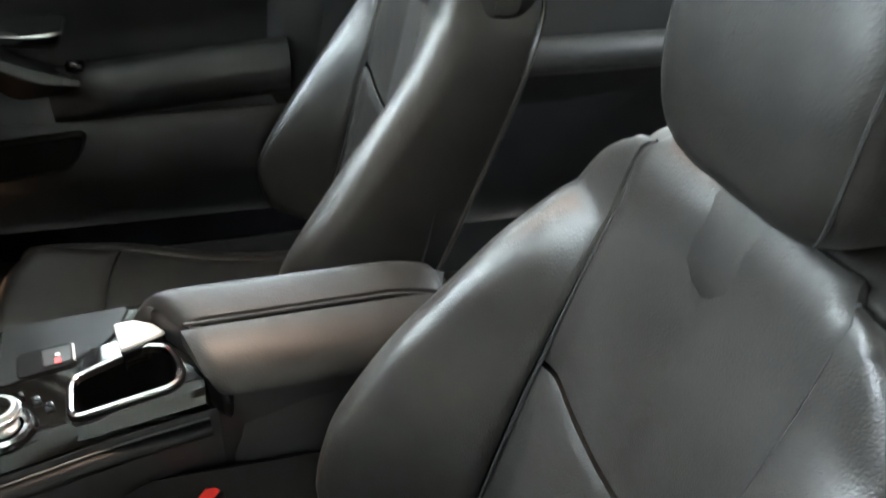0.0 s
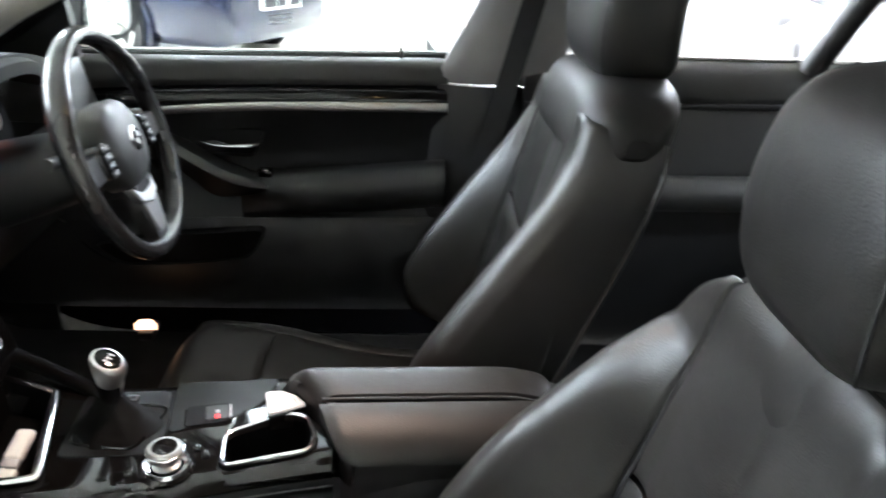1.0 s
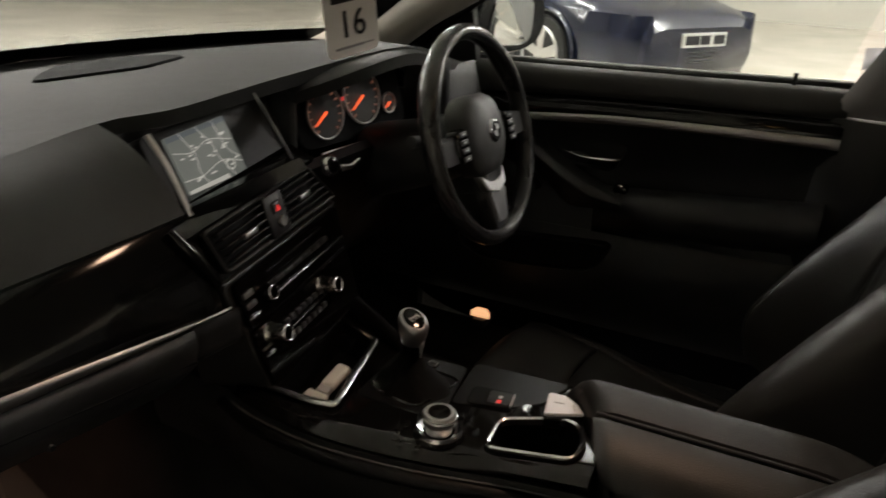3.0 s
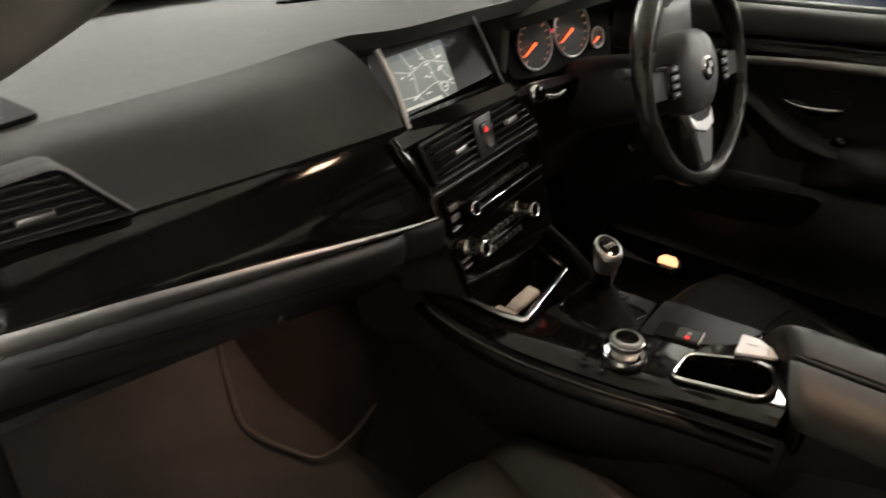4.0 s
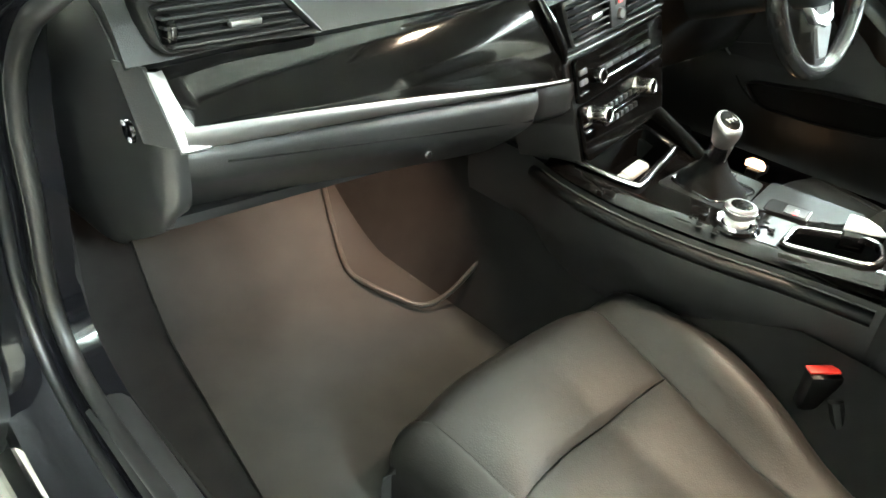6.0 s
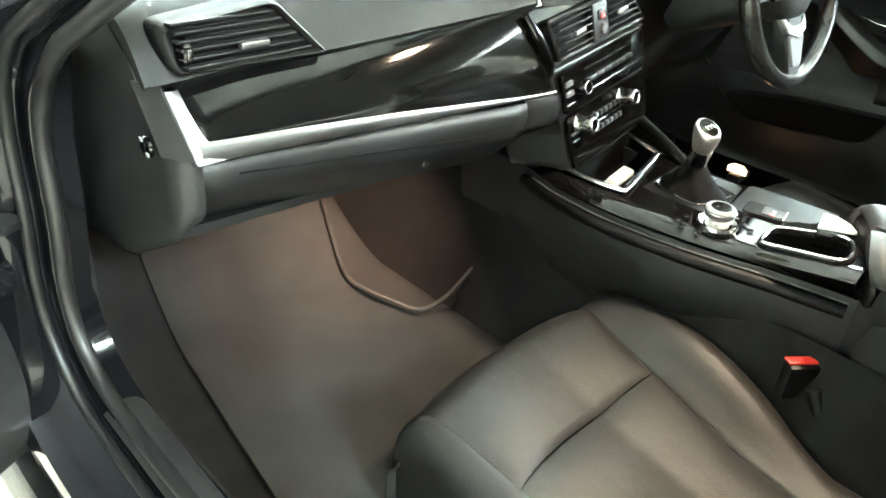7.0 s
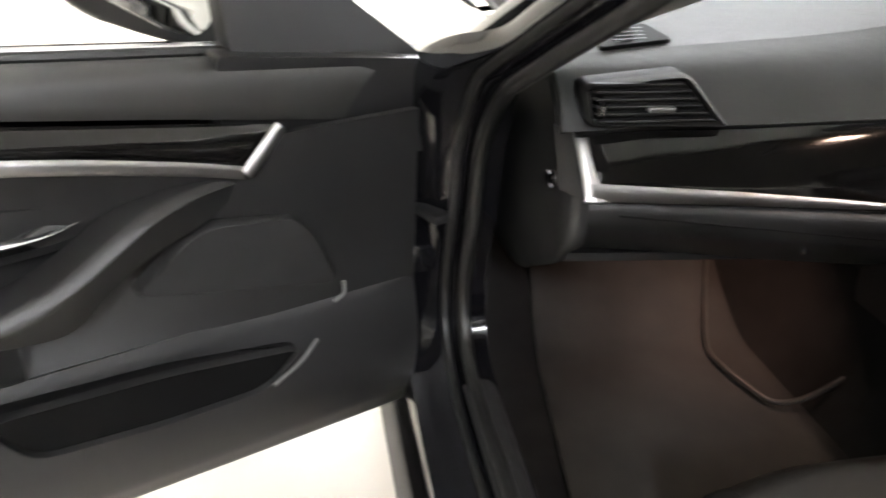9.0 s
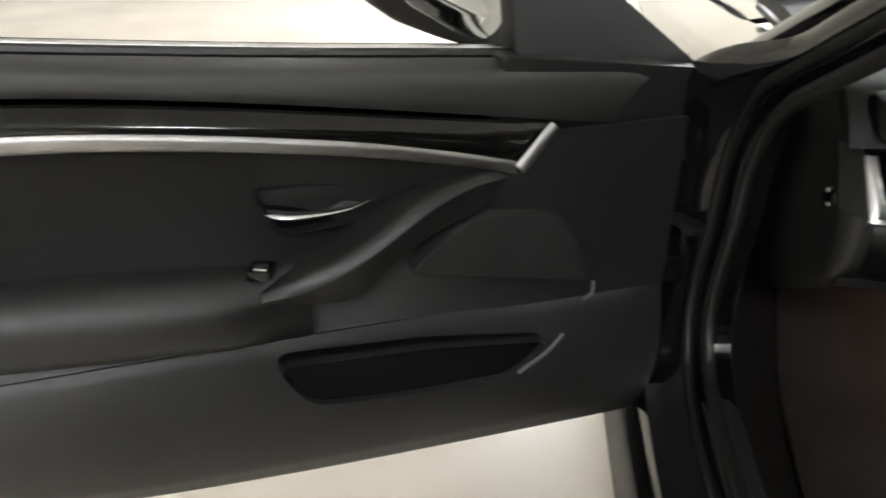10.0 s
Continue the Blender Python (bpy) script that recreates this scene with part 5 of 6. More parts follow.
    for u, v, r in ((-0.055, -0.004, 0.044), (0.045, 0.010, 0.048), (0.117, -0.012, 0.018)):
        d = part("dial", lathe([(0.001, 0.001), (r * 0.94, 0.001), (r, -0.004)], cp(u, v, 0), ax, 36), HARD, cl)
        part("dial_ring", ring(cp(u, v, 0.003), ax, r, 0.0018, 44, 8), SATIN, d, "thin silver dial ring")
        for k in range(15 if r > 0.03 else 6):
            a = math.pi * (1.28 - 1.56 * k / (14 if r > 0.03 else 5))
            p = cp(u + math.cos(a) * r * 0.84, v + math.sin(a) * r * 0.84, 0.002)
            part("dial_tick", box(p, (0.0022, 0.0012, r * 0.13), 0, Matrix.Rotation(math.pi / 2 - a, 3, "Y")), TICK, d)
        a = math.pi * 1.18
        part("needle", tube([cp(u, v, 0.005), cp(u + math.cos(a) * r * 0.8, v + math.sin(a) * r * 0.8, 0.005)], lambda t: 0.0026 - 0.0014 * t, 6), ORANGE, d, "orange lit needle")
    part("warning_lamp", box(cp(-0.005, 0.012, 0.002), (0.010, 0.002, 0.007), 0.001), REDLED, cl)
    part("lower_trim", tube([cp(-0.09, -0.068, 0.012), cp(0.03, -0.066, 0.015), cp(0.11, -0.060, 0.012)], 0.0025, 8, 8), SATIN, cl)
    # hood over the dials
    def hood(a, b):
        x = 0.12 + 0.46 * a
        side = abs(2 * a - 1) ** 3
        return (x, 0.13 - 0.115 * b * (1 - 0.5 * side), crest_z(x) + 0.004 - 0.02 * side - 0.008 * b)
    part("dial_hood", slab(hood, 24, 8, 0.02, -1, 0.006, 0.2), SOFT, cl, "soft hood over the dials")
    part("hood_side", box((0.565, 0.09, 0.935), (0.02, 0.10, 0.11), 0.008), HARD, cl)
    part("hood_side", box((0.135, 0.135, 0.945), (0.02, 0.10, 0.13), 0.008), SOFT, cl)
    part("knee_panel", slab(lambda a, b: (0.10 + 0.63 * a, 0.035 + 0.10 * b, 0.870 - 0.24 * b), 12, 8, 0.02, -1, 0.01, 0.1), PANEL, cl, "black panel under the dials")
    part("tunnel_panel", slab(lambda a, b: (0.118, 0.02 + 0.46 * a, 0.36 + 0.40 * b), 8, 8, 0.02, 1, 0.004, 0.1), HARD, cl)
    part("right_face", slab(lambda a, b: (0.575 + 0.165 * a, 0.03 + 0.03 * b, 0.86 + 0.11 * b), 6, 8, 0.02, 1, 0.008, 0.1), SOFT, cl)
    return ob


centre_stack()


# ---------------------------------------------------------------- centre console
CZ = 0.636
left_edge = graph((-0.52, -0.070), (-0.40, -0.095), (-0.28, -0.128), (-0.16, -0.146), (-0.05, -0.140), (0.02, -0.12))
right_edge = graph((-0.52, 0.135), (-0.36, 0.125), (-0.22, 0.100), (-0.05, 0.115), (0.02, 0.12))


def console():
    ob = thing("centre_console", "black gloss centre console with chrome edged cup tray", "console", (0, -0.30, 0.34))
    def top(a, b):
        y = 0.0 - 0.49 * a
        x0, x1 = left_edge(y), right_edge(y)
        roll = max(0.0, 1 - b / 0.10)
        roll2 = max(0.0, (b - 0.92) / 0.08)
        return (x0 + (x1 - x0) * b, y, CZ + 0.004 * math.sin(math.pi * a) - 0.012 * roll ** 2 - 0.012 * roll2 ** 2)
    panel = part("top_panel", slab(top, 40, 24, 0.02, 1), GLOSS, ob, "glossy black console panel")
    def side(a, b):
        y = 0.16 - 0.66 * a
        x0 = left_edge(y) + 0.002
        z = (CZ - 0.014) + (0.335 - CZ + 0.014) * b
        z += (0.02 + 0.05 * max(0, (y + 0.05) / 0.2)) * 0
        return (x0 - 0.012 * math.sin(math.pi * min(1, b * 2.2)) + 0.02 * b, y, z)
    part("console_side", slab(side, 30, 16, 0.02, -1), HARD, ob, "black padded console side")
    part("console_side", slab(lambda a, b: (right_edge(0.16 - 0.66 * a) - 0.01, 0.16 - 0.66 * a, CZ - 0.012 + (0.335 - CZ) * b), 20, 10, 0.02, 1), HARD, ob)
    part("edge_line", tube([(left_edge(y) - 0.004, y, CZ - 0.020) for y in np.linspace(0.0, -0.49, 24)], 0.0010, 8), EDGE, ob, "thin dull line along the console edge")
    part("edge_roll", tube([(left_edge(y) - 0.006, y, CZ - 0.032) for y in np.linspace(0.02, -0.49, 24)], 0.010, 10), PANEL, ob, "black console edge")
    put = lambda x, y, w: Vector((x, y, CZ + 0.004 + w))
    # cup tray with its chrome surround
    cup = [(-0.083, -0.354), (-0.014, -0.346), (0.010, -0.426), (-0.003, -0.454), (-0.046, -0.470), (-0.077, -0.464)]
    rise = lambda x, y, w: Vector((x, y, CZ + 0.006 + w + 0.19 * max(0.0, -0.35 - y)))
    carve(panel, plate(cup, rise, 0.05, -0.05, 0.018))
    part("cup_tray", tub(cup, rise, 0.060, 0.018), TRAY, ob, "deep black cup tray")
    bed = part("tray_bed", slab(lambda a, b: rise(-0.100 + 0.135 * b, -0.340 - 0.150 * a, -0.003 - 0.010 * max(0, 1 - b / 0.12)), 16, 12, 0.02, 1), GLOSS, ob, "glossy black panel round the cup tray")
    carve(bed, plate(cup, rise, 0.05, -0.05, 0.018))
    part("tray_surround", frame_band(cup, rise, 0.0055, 0.005, -0.006, 0.018), CHROME, ob, "chrome surround of the cup tray")
    # silver key plate by the armrest
    kp = [(-0.004, -0.402), (0.047, -0.391), (0.047, -0.413), (0.033, -0.435), (0.012, -0.450), (0.004, -0.430)]
    slope = lambda x, y, w: Vector((x, y, CZ + 0.026 + w - 0.12 * (y + 0.40)))
    part("plate_base", plate(kp, slope, -0.001, -0.03, 0.004, 0.001), GLOSS, ob)
    k = part("key_plate", plate(kp, slope, 0.003, -0.001, 0.004, 0.0015), SILVERP, ob, "pale silver plate")
    part("plate_groove", box(slope(0.0255, -0.4125, 0.0032), (0.0018, 0.013, 0.0008), 0.0, Matrix.Rotation(-0.12, 3, "X")), GREYINK, k)
    part("plate_groove", box(slope(0.020, -0.434, 0.0032), (0.016, 0.0016, 0.0010), 0.0, Matrix.Rotation(0.45, 3, "Z")), GREYINK, k)
    part("switch_panel", plate([(-0.014, -0.276), (0.096, -0.262), (0.112, -0.402), (0.050, -0.385), (0.020, -0.352)], put, 0.0015, -0.01, 0.012, 0.001), PANEL, ob, "matt black switch panel")
    part("lever_panel", plate([(-0.060, -0.156), (0.070, -0.150), (0.080, -0.258), (-0.020, -0.276), (-0.056, -0.262)], put, 0.0012, -0.01, 0.012, 0.001), PANEL, ob, "matt black panel round the lever")
    # parking brake switch
    bk = [(-0.004, -0.294), (0.040, -0.286), (0.052, -0.342), (0.012, -0.352)]
    b = part("brake_switch", plate(bk, put, 0.003, -0.006, 0.008), DARK, ob)
    part("switch_cap", plate([(0.010, -0.318), (0.040, -0.312), (0.046, -0.342), (0.016, -0.347)], put, 0.0042, 0.0, 0.004, 0.0008), HARD, b)
    part("cap_edge", plate([(0.0165, -0.3485), (0.0455, -0.3435), (0.0455, -0.3455), (0.0165, -0.3505)], put, 0.0050, 0.0, 0.0005, 0.0003), MARK, b)
    part("brake_mark", plate([(0.014, -0.330), (0.022, -0.3285), (0.0232, -0.3345), (0.0152, -0.336)], put, 0.0047, 0.003, 0.001, 0.0003), REDLED, b, "red lit parking brake mark")
    part("brake_mark", plate([(0.026, -0.3285), (0.032, -0.3275), (0.033, -0.3325), (0.027, -0.3335)], put, 0.0047, 0.003, 0.001, 0.0003), MARK, b, "pale parking brake mark")
    # rotary controller
    c = part("controller_base", lathe([(0.001, 0.004), (0.030, 0.004), (0.033, 0.001), (0.033, -0.004)], (-0.078, -0.293, CZ + 0.004), (0, 0, 1), 40), GLOSS, ob)
    part("controller_ring", lathe([(0.020, 0.002), (0.027, 0.007), (0.0285, 0.004), (0.029, 0.0)], (-0.078, -0.293, CZ + 0.006), (0, 0, 1), 40), CHROME, c, "chrome ring of the rotary control")
    kb = part("rotary_control", lathe([(0.017, 0.0), (0.0165, 0.012), (0.021, 0.016), (0.0215, 0.026), (0.019, 0.029), (0.001, 0.029)], (-0.078, -0.293, CZ + 0.007), (0, 0, 1), 40), SATIN, ob, "silver rotary control knob")
    part("knob_cap", lathe([(0.015, 0.0), (0.014, 0.0015), (0.001, 0.002)], (-0.078, -0.293, CZ + 0.0358), (0, 0, 1), 32), GLOSS, kb)
    part("knob_band", ring((-0.078, -0.293, CZ + 0.030), (0, 0, 1), 0.0212, 0.0015, 36, 8), CHROME, kb)
    for x, y, a in ((-0.120, -0.262, 0.4), (-0.106, -0.248, 0.4), (-0.118, -0.285, 0.2), (-0.040, -0.318, 0.4), (-0.052, -0.332, 0.4), (-0.030, -0.300, 0.4), (-0.085, -0.250, 0.2)):
        part("menu_button", box((x, y, CZ + 0.005), (0.014, 0.009, 0.0014), 0.0005, Matrix.Rotation(a, 3, "Z")), GLOSS, ob)
    # open tray before the lever, with a chrome edge
    ash = [(-0.108, -0.050), (-0.101, -0.148), (0.070, -0.106), (0.102, -0.026)]
    carve(panel, plate(ash, put, 0.05, -0.05, 0.015))
    part("front_tray", tub(ash, put, 0.045, 0.015), TRAY, ob, "deep black open tray")
    part("front_tray_edge", tube([put(-0.109, -0.046, 0.003), put(-0.108, -0.10, 0.004), put(-0.103, -0.140, 0.005), put(-0.092, -0.149, 0.005), put(-0.02, -0.130, 0.005), put(0.058, -0.110, 0.005), put(0.072, -0.102, 0.005), put(0.086, -0.070, 0.004), put(0.104, -0.024, 0.002)], 0.0055, 8, 60, 0.6), CHROME, ob, "chrome edge of the open tray")
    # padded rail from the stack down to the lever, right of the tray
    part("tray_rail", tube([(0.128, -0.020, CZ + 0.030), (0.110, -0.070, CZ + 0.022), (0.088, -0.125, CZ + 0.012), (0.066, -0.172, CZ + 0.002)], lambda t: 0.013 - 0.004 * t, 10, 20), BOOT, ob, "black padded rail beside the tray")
    # gear lever boot and surround
    part("boot_surround", frame_band([(-0.050, -0.246), (-0.038, -0.158), (0.050, -0.170), (0.044, -0.268)], put, 0.004, 0.004, -0.006, 0.02), GLOSS, ob)
    rings = []
    for k in range(14):
        t = k / 13
        rr = 0.036 * (1 - t) ** 1.6 + 0.0145
        fold = 0.10 * (1 - t) * (0.4 + math.sin(9 * t) ** 2)
        rings.append([Vector((0.0 + 0.016 * t + rr * (1 + fold * math.sin(5 * a + 3 * t)) * math.cos(a), -0.212 + 0.014 * t + 1.1 * rr * (1 + fold * math.cos(4 * a)) * math.sin(a), CZ + 0.003 + 0.044 * t)) for a in (2 * math.pi * j / 36 for j in range(36))])
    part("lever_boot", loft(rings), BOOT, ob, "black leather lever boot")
    # small plate and pen-like marks beside the lever
    sw = part("small_switch", box((0.056, -0.212, CZ + 0.007), (0.014, 0.016, 0.005), 0.002), HARD, ob)
    part("switch_rim", frame_band([(0.050, -0.205), (0.062, -0.205), (0.062, -0.219), (0.050, -0.219)], put, 0.0016, 0.0065, 0.0, 0.002), SATIN, sw)
    return ob


def gear_lever():
    ob = thing("gear_lever", "silver topped manual gear lever with a black insert", "gear lever", (0.012, -0.20, 0.65))
    foot, head = Vector((0.016, -0.198, 0.650)), Vector((-0.008, -0.214, 0.752))
    up = (head - foot).normalized()
    ex = (Vector((1, -0.25, 0)) - up * up.dot(Vector((1, -0.25, 0)))).normalized()
    ey = up.cross(ex).normalized()
    lean = 0.30
    def at(h, a, b, t):
        """h along the lever; the head's top slants towards the rear."""
        slant = lean * b * math.sin(t) * max(0.0, (h - 0.055) / 0.05)
        return foot + up * (h + slant) + ex * a * math.cos(t) + ey * b * math.sin(t)
    def turned(profile):
        return loft([[at(h, a, b, t) for t in (2 * math.pi * j / 32 for j in range(32))] for h, a, b in profile])
    part("lever_neck", turned([(-0.01, 0.013, 0.015), (0.020, 0.0105, 0.0125), (0.045, 0.0125, 0.0150), (0.062, 0.0135, 0.0165), (0.072, 0.0145, 0.0175)]), GLOSS, ob, "glossy black lever neck")
    part("lever_knob", turned([(0.058, 0.0130, 0.0155), (0.070, 0.0155, 0.0185), (0.082, 0.0178, 0.0212), (0.092, 0.0186, 0.0222), (0.0985, 0.0172, 0.0205), (0.1005, 0.0145, 0.0172)]), SATIN, ob, "satin silver lever knob")
    def tongue(a, b):
        h = 0.024 + 0.040 * b
        w = 0.0105 + 0.0045 * b ** 1.3
        t = -0.55 + (2 * a - 1) * (0.55 + 0.75 * b)
        return at(h, w + 0.0012, w * 1.16 + 0.0012, t)
    part("knob_tongue", slab(tongue, 14, 12, 0.002, 1, 0.0008, 0.15), SATIN, ob, "satin silver tongue down the lever")
    part("knob_cap", turned([(0.1000, 0.0138, 0.0166), (0.1016, 0.0134, 0.016), (0.1026, 0.009, 0.011), (0.1030, 0.001, 0.001)]), GLOSS, ob, "black shift pattern cap")
    tilt = Matrix((ex, ey, ex.cross(ey))).transposed()
    for x in (-0.006, 0.0, 0.006):
        part("shift_mark", box(at(0.1032, x, 0.0, 0.0), (0.0013, 0.012, 0.0006), 0.0, tilt), MARK, ob)
    part("shift_mark", box(at(0.1033, 0.0, 0.0, 0.0), (0.013, 0.0013, 0.0006), 0.0, tilt), MARK, ob)
    return ob


def armrest(ob):
    # the lid in two pads divided by a lengthwise seam
    def lid(a, b):
        x = -0.026 + 0.012 * a + 0.105 * b
        yf = -0.470 + 0.070 * b
        y = yf + (-0.775 - yf) * a
        t = max(0.0, (b - 0.45) / 0.55)
        z = 0.708 + 0.006 * math.sin(math.pi * min(1, b)) - 0.060 * t ** 2.0 - 0.014 * max(0, 1 - a / 0.10) ** 2 - 0.016 * max(0, (a - 0.75) / 0.25) ** 2
        return (x, y, z)
    part("armrest_lid", slab(lid, 34, 24, 0.02, 1, 0.006, 0.06), MATTLEATHER, ob, "black leather lid pad of the armrest")
    def flank(a, b):
        t = b * 0.5 * math.pi
        yf = -0.470 - 0.038 * b
        y = yf + (-0.80 - yf) * a
        x = -0.030 - 0.074 * math.sin(t) + 0.012 * a
        z = 0.706 - 0.045 * (1 - math.cos(t)) - 0.012 * max(0, (a - 0.75) / 0.25) ** 2
        return (x, y, z)
    part("armrest_flank", slab(flank, 34, 20, 0.02, -1, 0.006, 0.05), MATTLEATHER, ob, "black leather side pad of the armrest")
    part("armrest_piping", tube([(-0.0283 + 0.012 * a, -0.474 - 0.29 * a, 0.706 - 0.014 * max(0, (a - 0.75) / 0.25) ** 2) for a in np.linspace(0, 1, 20)], 0.0022, 6), STITCH, ob)
    def collar(a, b):
        if a < 0.45:
            t = (1 - a / 0.45) * math.pi / 2
            x, y, z = -0.030 - 0.074 * math.sin(t), -0.470 - 0.038 * (1 - a / 0.45), 0.699 - 0.045 * (1 - math.cos(t))
        else:
            u = (a - 0.45) / 0.55
            x, y, z = -0.030 + 0.109 * u, -0.470 + 0.070 * u, 0.699 - 0.058 * max(0, (u - 0.45) / 0.55) ** 2
        return (x, y - 0.008 + 0.003 * b, z + (0.632 - z) * b)
    part("armrest_front", slab(collar, 28, 6, 0.012, 1, 0.003, 0.2), PANEL, ob, "black collar before the armrest")
    part("armrest_body", slab(lambda a, b: (-0.094 + 0.010 * a + 0.030 * b, -0.500 - 0.33 * a, 0.664 - 0.33 * b), 16, 12, 0.02, -1, 0.004, 0.06), HARD, ob, "black console side below the armrest")
    part("armrest_core", box((0.012, -0.66, 0.50), (0.20, 0.31, 0.30), 0.02), HARD, ob)
    part("rear_trim", box((-0.03, -0.795, 0.655), (0.16, 0.02, 0.06), 0.008), GLOSS, ob)
    part("rear_clip", box((-0.052, -0.786, 0.690), (0.016, 0.014, 0.022), 0.003), CHROME, ob)


armrest(console())
gear_lever()


def adapter():
    ob = thing("phone_adapter", "small white plastic plug lying in the open tray", "adapter", (-0.03, -0.09, CZ - 0.035))
    a, b = Vector((0.006, -0.092, CZ - 0.012)), Vector((-0.052, -0.088, CZ - 0.030))
    ex = (a - b).normalized()
    ey = Vector((0, 0, 1)).cross(ex).normalized()
    turn = Matrix((ex, ey, ex.cross(ey))).transposed()
    part("plug_body", box(b.lerp(a, 0.70), (0.046, 0.024, 0.013), 0.006, turn, 3), WHITE, ob)
    part("plug_foot", box(b + ey * 0.004, (0.016, 0.036, 0.010), 0.004, turn, 3), WHITE, ob)
    part("plug_clip", box(b.lerp(a, 0.26), (0.012, 0.020, 0.008), 0.001, turn), SILVERP, ob)


adapter()


# ---------------------------------------------------------------- steering wheel and column
def steering():
    ob = thing("steering_wheel", "black leather steering wheel with three spokes", "steering wheel", (0.367, -0.125, 0.91))
    tilt = radians(17)
    ax = Vector((0, -math.cos(tilt), math.sin(tilt)))
    ex, ey = Vector((1, 0, 0)), Vector((0, math.sin(tilt), math.cos(tilt)))
    C = Vector((0.362, -0.120, 0.902))
    def at(u, v, w):
        return C + ex * u + ey * v + ax * w
    # rim, thicker at the grips
    n, sides, R = 96, 14, 0.172
    bm = bmesh.new()
    rows = []
    for i in range(n):
        a = 2 * math.pi * i / n
        grip = math.exp(-((math.degrees(a) - 35) / 16) ** 2) + math.exp(-((math.degrees(a) - 145) / 16) ** 2)
        r = 0.0150 + 0.0028 * grip
        rows.append([bm.verts.new(at((R + r * 0.92 * math.cos(b)) * math.cos(a), (R + r * 0.92 * math.cos(b)) * math.sin(a), r * 1.1 * math.sin(b) + 0.012)) for b in (2 * math.pi * k / sides for k in range(sides))])
    for i in range(n):
        for k in range(sides):
            bm.faces.new((rows[i][k], rows[(i + 1) % n][k], rows[(i + 1) % n][(k + 1) % sides], rows[i][(k + 1) % sides]))
    part("rim", bm, WORN, ob, "worn shiny black leather rim")
    hub = [(-0.066, 0.045), (-0.034, 0.070), (0.034, 0.070), (0.066, 0.045), (0.073, -0.015), (0.042, -0.066), (-0.042, -0.066), (-0.073, -0.015)]
    rings = []
    o = outline(hub, 0.03, 6)
    for s, w in ((1.0, -0.02), (1.0, 0.010), (0.93, 0.020), (0.70, 0.030), (0.35, 0.035), (0.05, 0.036)):
        rings.append([at(p.x * s, p.y * s, w) for p in o])
    part("airbag_cover", loft(rings), SOFT, ob, "black airbag cover")
    b = part("badge", lathe([(0.001, 0.004), (0.017, 0.0035), (0.020, 0.001), (0.021, -0.002)], at(0, 0.006, 0.0352), ax, 36), CHROME, ob, "plain round chrome badge")
    part("badge_face", lathe([(0.001, 0.0006), (0.0155, 0.0005), (0.016, 0.0)], at(0, 0.006, 0.0390), ax, 32), DARK, b)
    for q in (0, 2):
        a0 = math.pi / 2 * q + 0.1
        fan = [(0, 0)] + [(0.0105 * math.cos(a0 + 0.5 * math.pi * k / 8), 0.0105 * math.sin(a0 + 0.5 * math.pi * k / 8)) for k in range(9)]
        part("badge_field", plate(fan, lambda u, v, w: at(u, 0.006 + v, 0.0396 + w), 0.0004, -0.0004, 0.0005, 0.0001), MARK, b, smooth=False)
    for s in (-1, 1):
        sp = [(s * 0.058, 0.020), (s * 0.166, 0.016), (s * 0.168, -0.024), (s * 0.060, -0.026)]
        part("spoke", plate(sp, at, 0.016, -0.006, 0.010, 0.004), HARD, ob, "black side spoke")
        pod = part("button_pod", plate([(s * 0.074, 0.028), (s * 0.108, 0.024), (s * 0.108, -0.026), (s * 0.070, -0.030)], at, 0.0225, 0.0, 0.012, 0.004), GLOSS, ob)
        for k in range(4):
            b = part("wheel_button", box(at(s * 0.092, 0.018 - 0.013 * k, 0.0245), (0.024, 0.003, 0.009), 0.0015, Matrix.Rotation(-tilt, 3, "X")), HARD, pod)
            part("button_mark", box(at(s * 0.092, 0.018 - 0.013 * k, 0.0262), (0.008, 0.0006, 0.002), 0.0, Matrix.Rotation(-tilt, 3, "X")), MARK, b)
    low = [(-0.030, -0.060), (0.030, -0.060), (0.034, -0.110), (0.024, -0.166), (-0.024, -0.166), (-0.034, -0.110)]
    part("lower_spoke", plate(low, at, 0.016, -0.008, 0.012, 0.004), HARD, ob, "black lower spoke")
    part("spoke_insert", plate([(-0.046, -0.060), (-0.026, -0.076), (0.0, -0.080), (0.026, -0.076), (0.046, -0.060), (0.036, -0.088), (0.0, -0.100), (-0.036, -0.088)], lambda u, v, w: at(u, v, w - 0.22 * (v + 0.09)), 0.0220, 0.008, 0.004, 0.003), SATIN, ob, "satin silver crescent on the lower spoke")
    # same insert as the crescent; the leg's weaker light is a darker silver
    part("spoke_leg", plate([(-0.032, -0.092), (0.032, -0.092), (0.018, -0.150), (-0.018, -0.150)], at, 0.0200, 0.008, 0.008, 0.003), SILVERD, ob, "silver leg of the lower spoke, darkened for shade")
    col = thing("steering_column", "black steering column with two stalks", "steering column", (0.367, -0.02, 0.83))
    part("column_shroud", loft([[at(0.055 * s * math.copysign(abs(math.cos(a)) ** 0.7, math.cos(a)), -0.012 + 0.050 * s * math.copysign(abs(math.sin(a)) ** 0.7, math.sin(a)), w) for a in (2 * math.pi * k / 28 for k in range(28))] for w, s in ((-0.025, 0.85), (-0.05, 1.05), (-0.13, 1.2), (-0.20, 1.3))]), HARD, col, "black column shroud")
    part("stalk", tube([at(-0.04, 0.012, -0.05), at(-0.09, 0.018, -0.042), at(-0.15, 0.026, -0.036)], lambda t: 0.006 + 0.004 * t, 10, 12), HARD, col, "black control stalk")
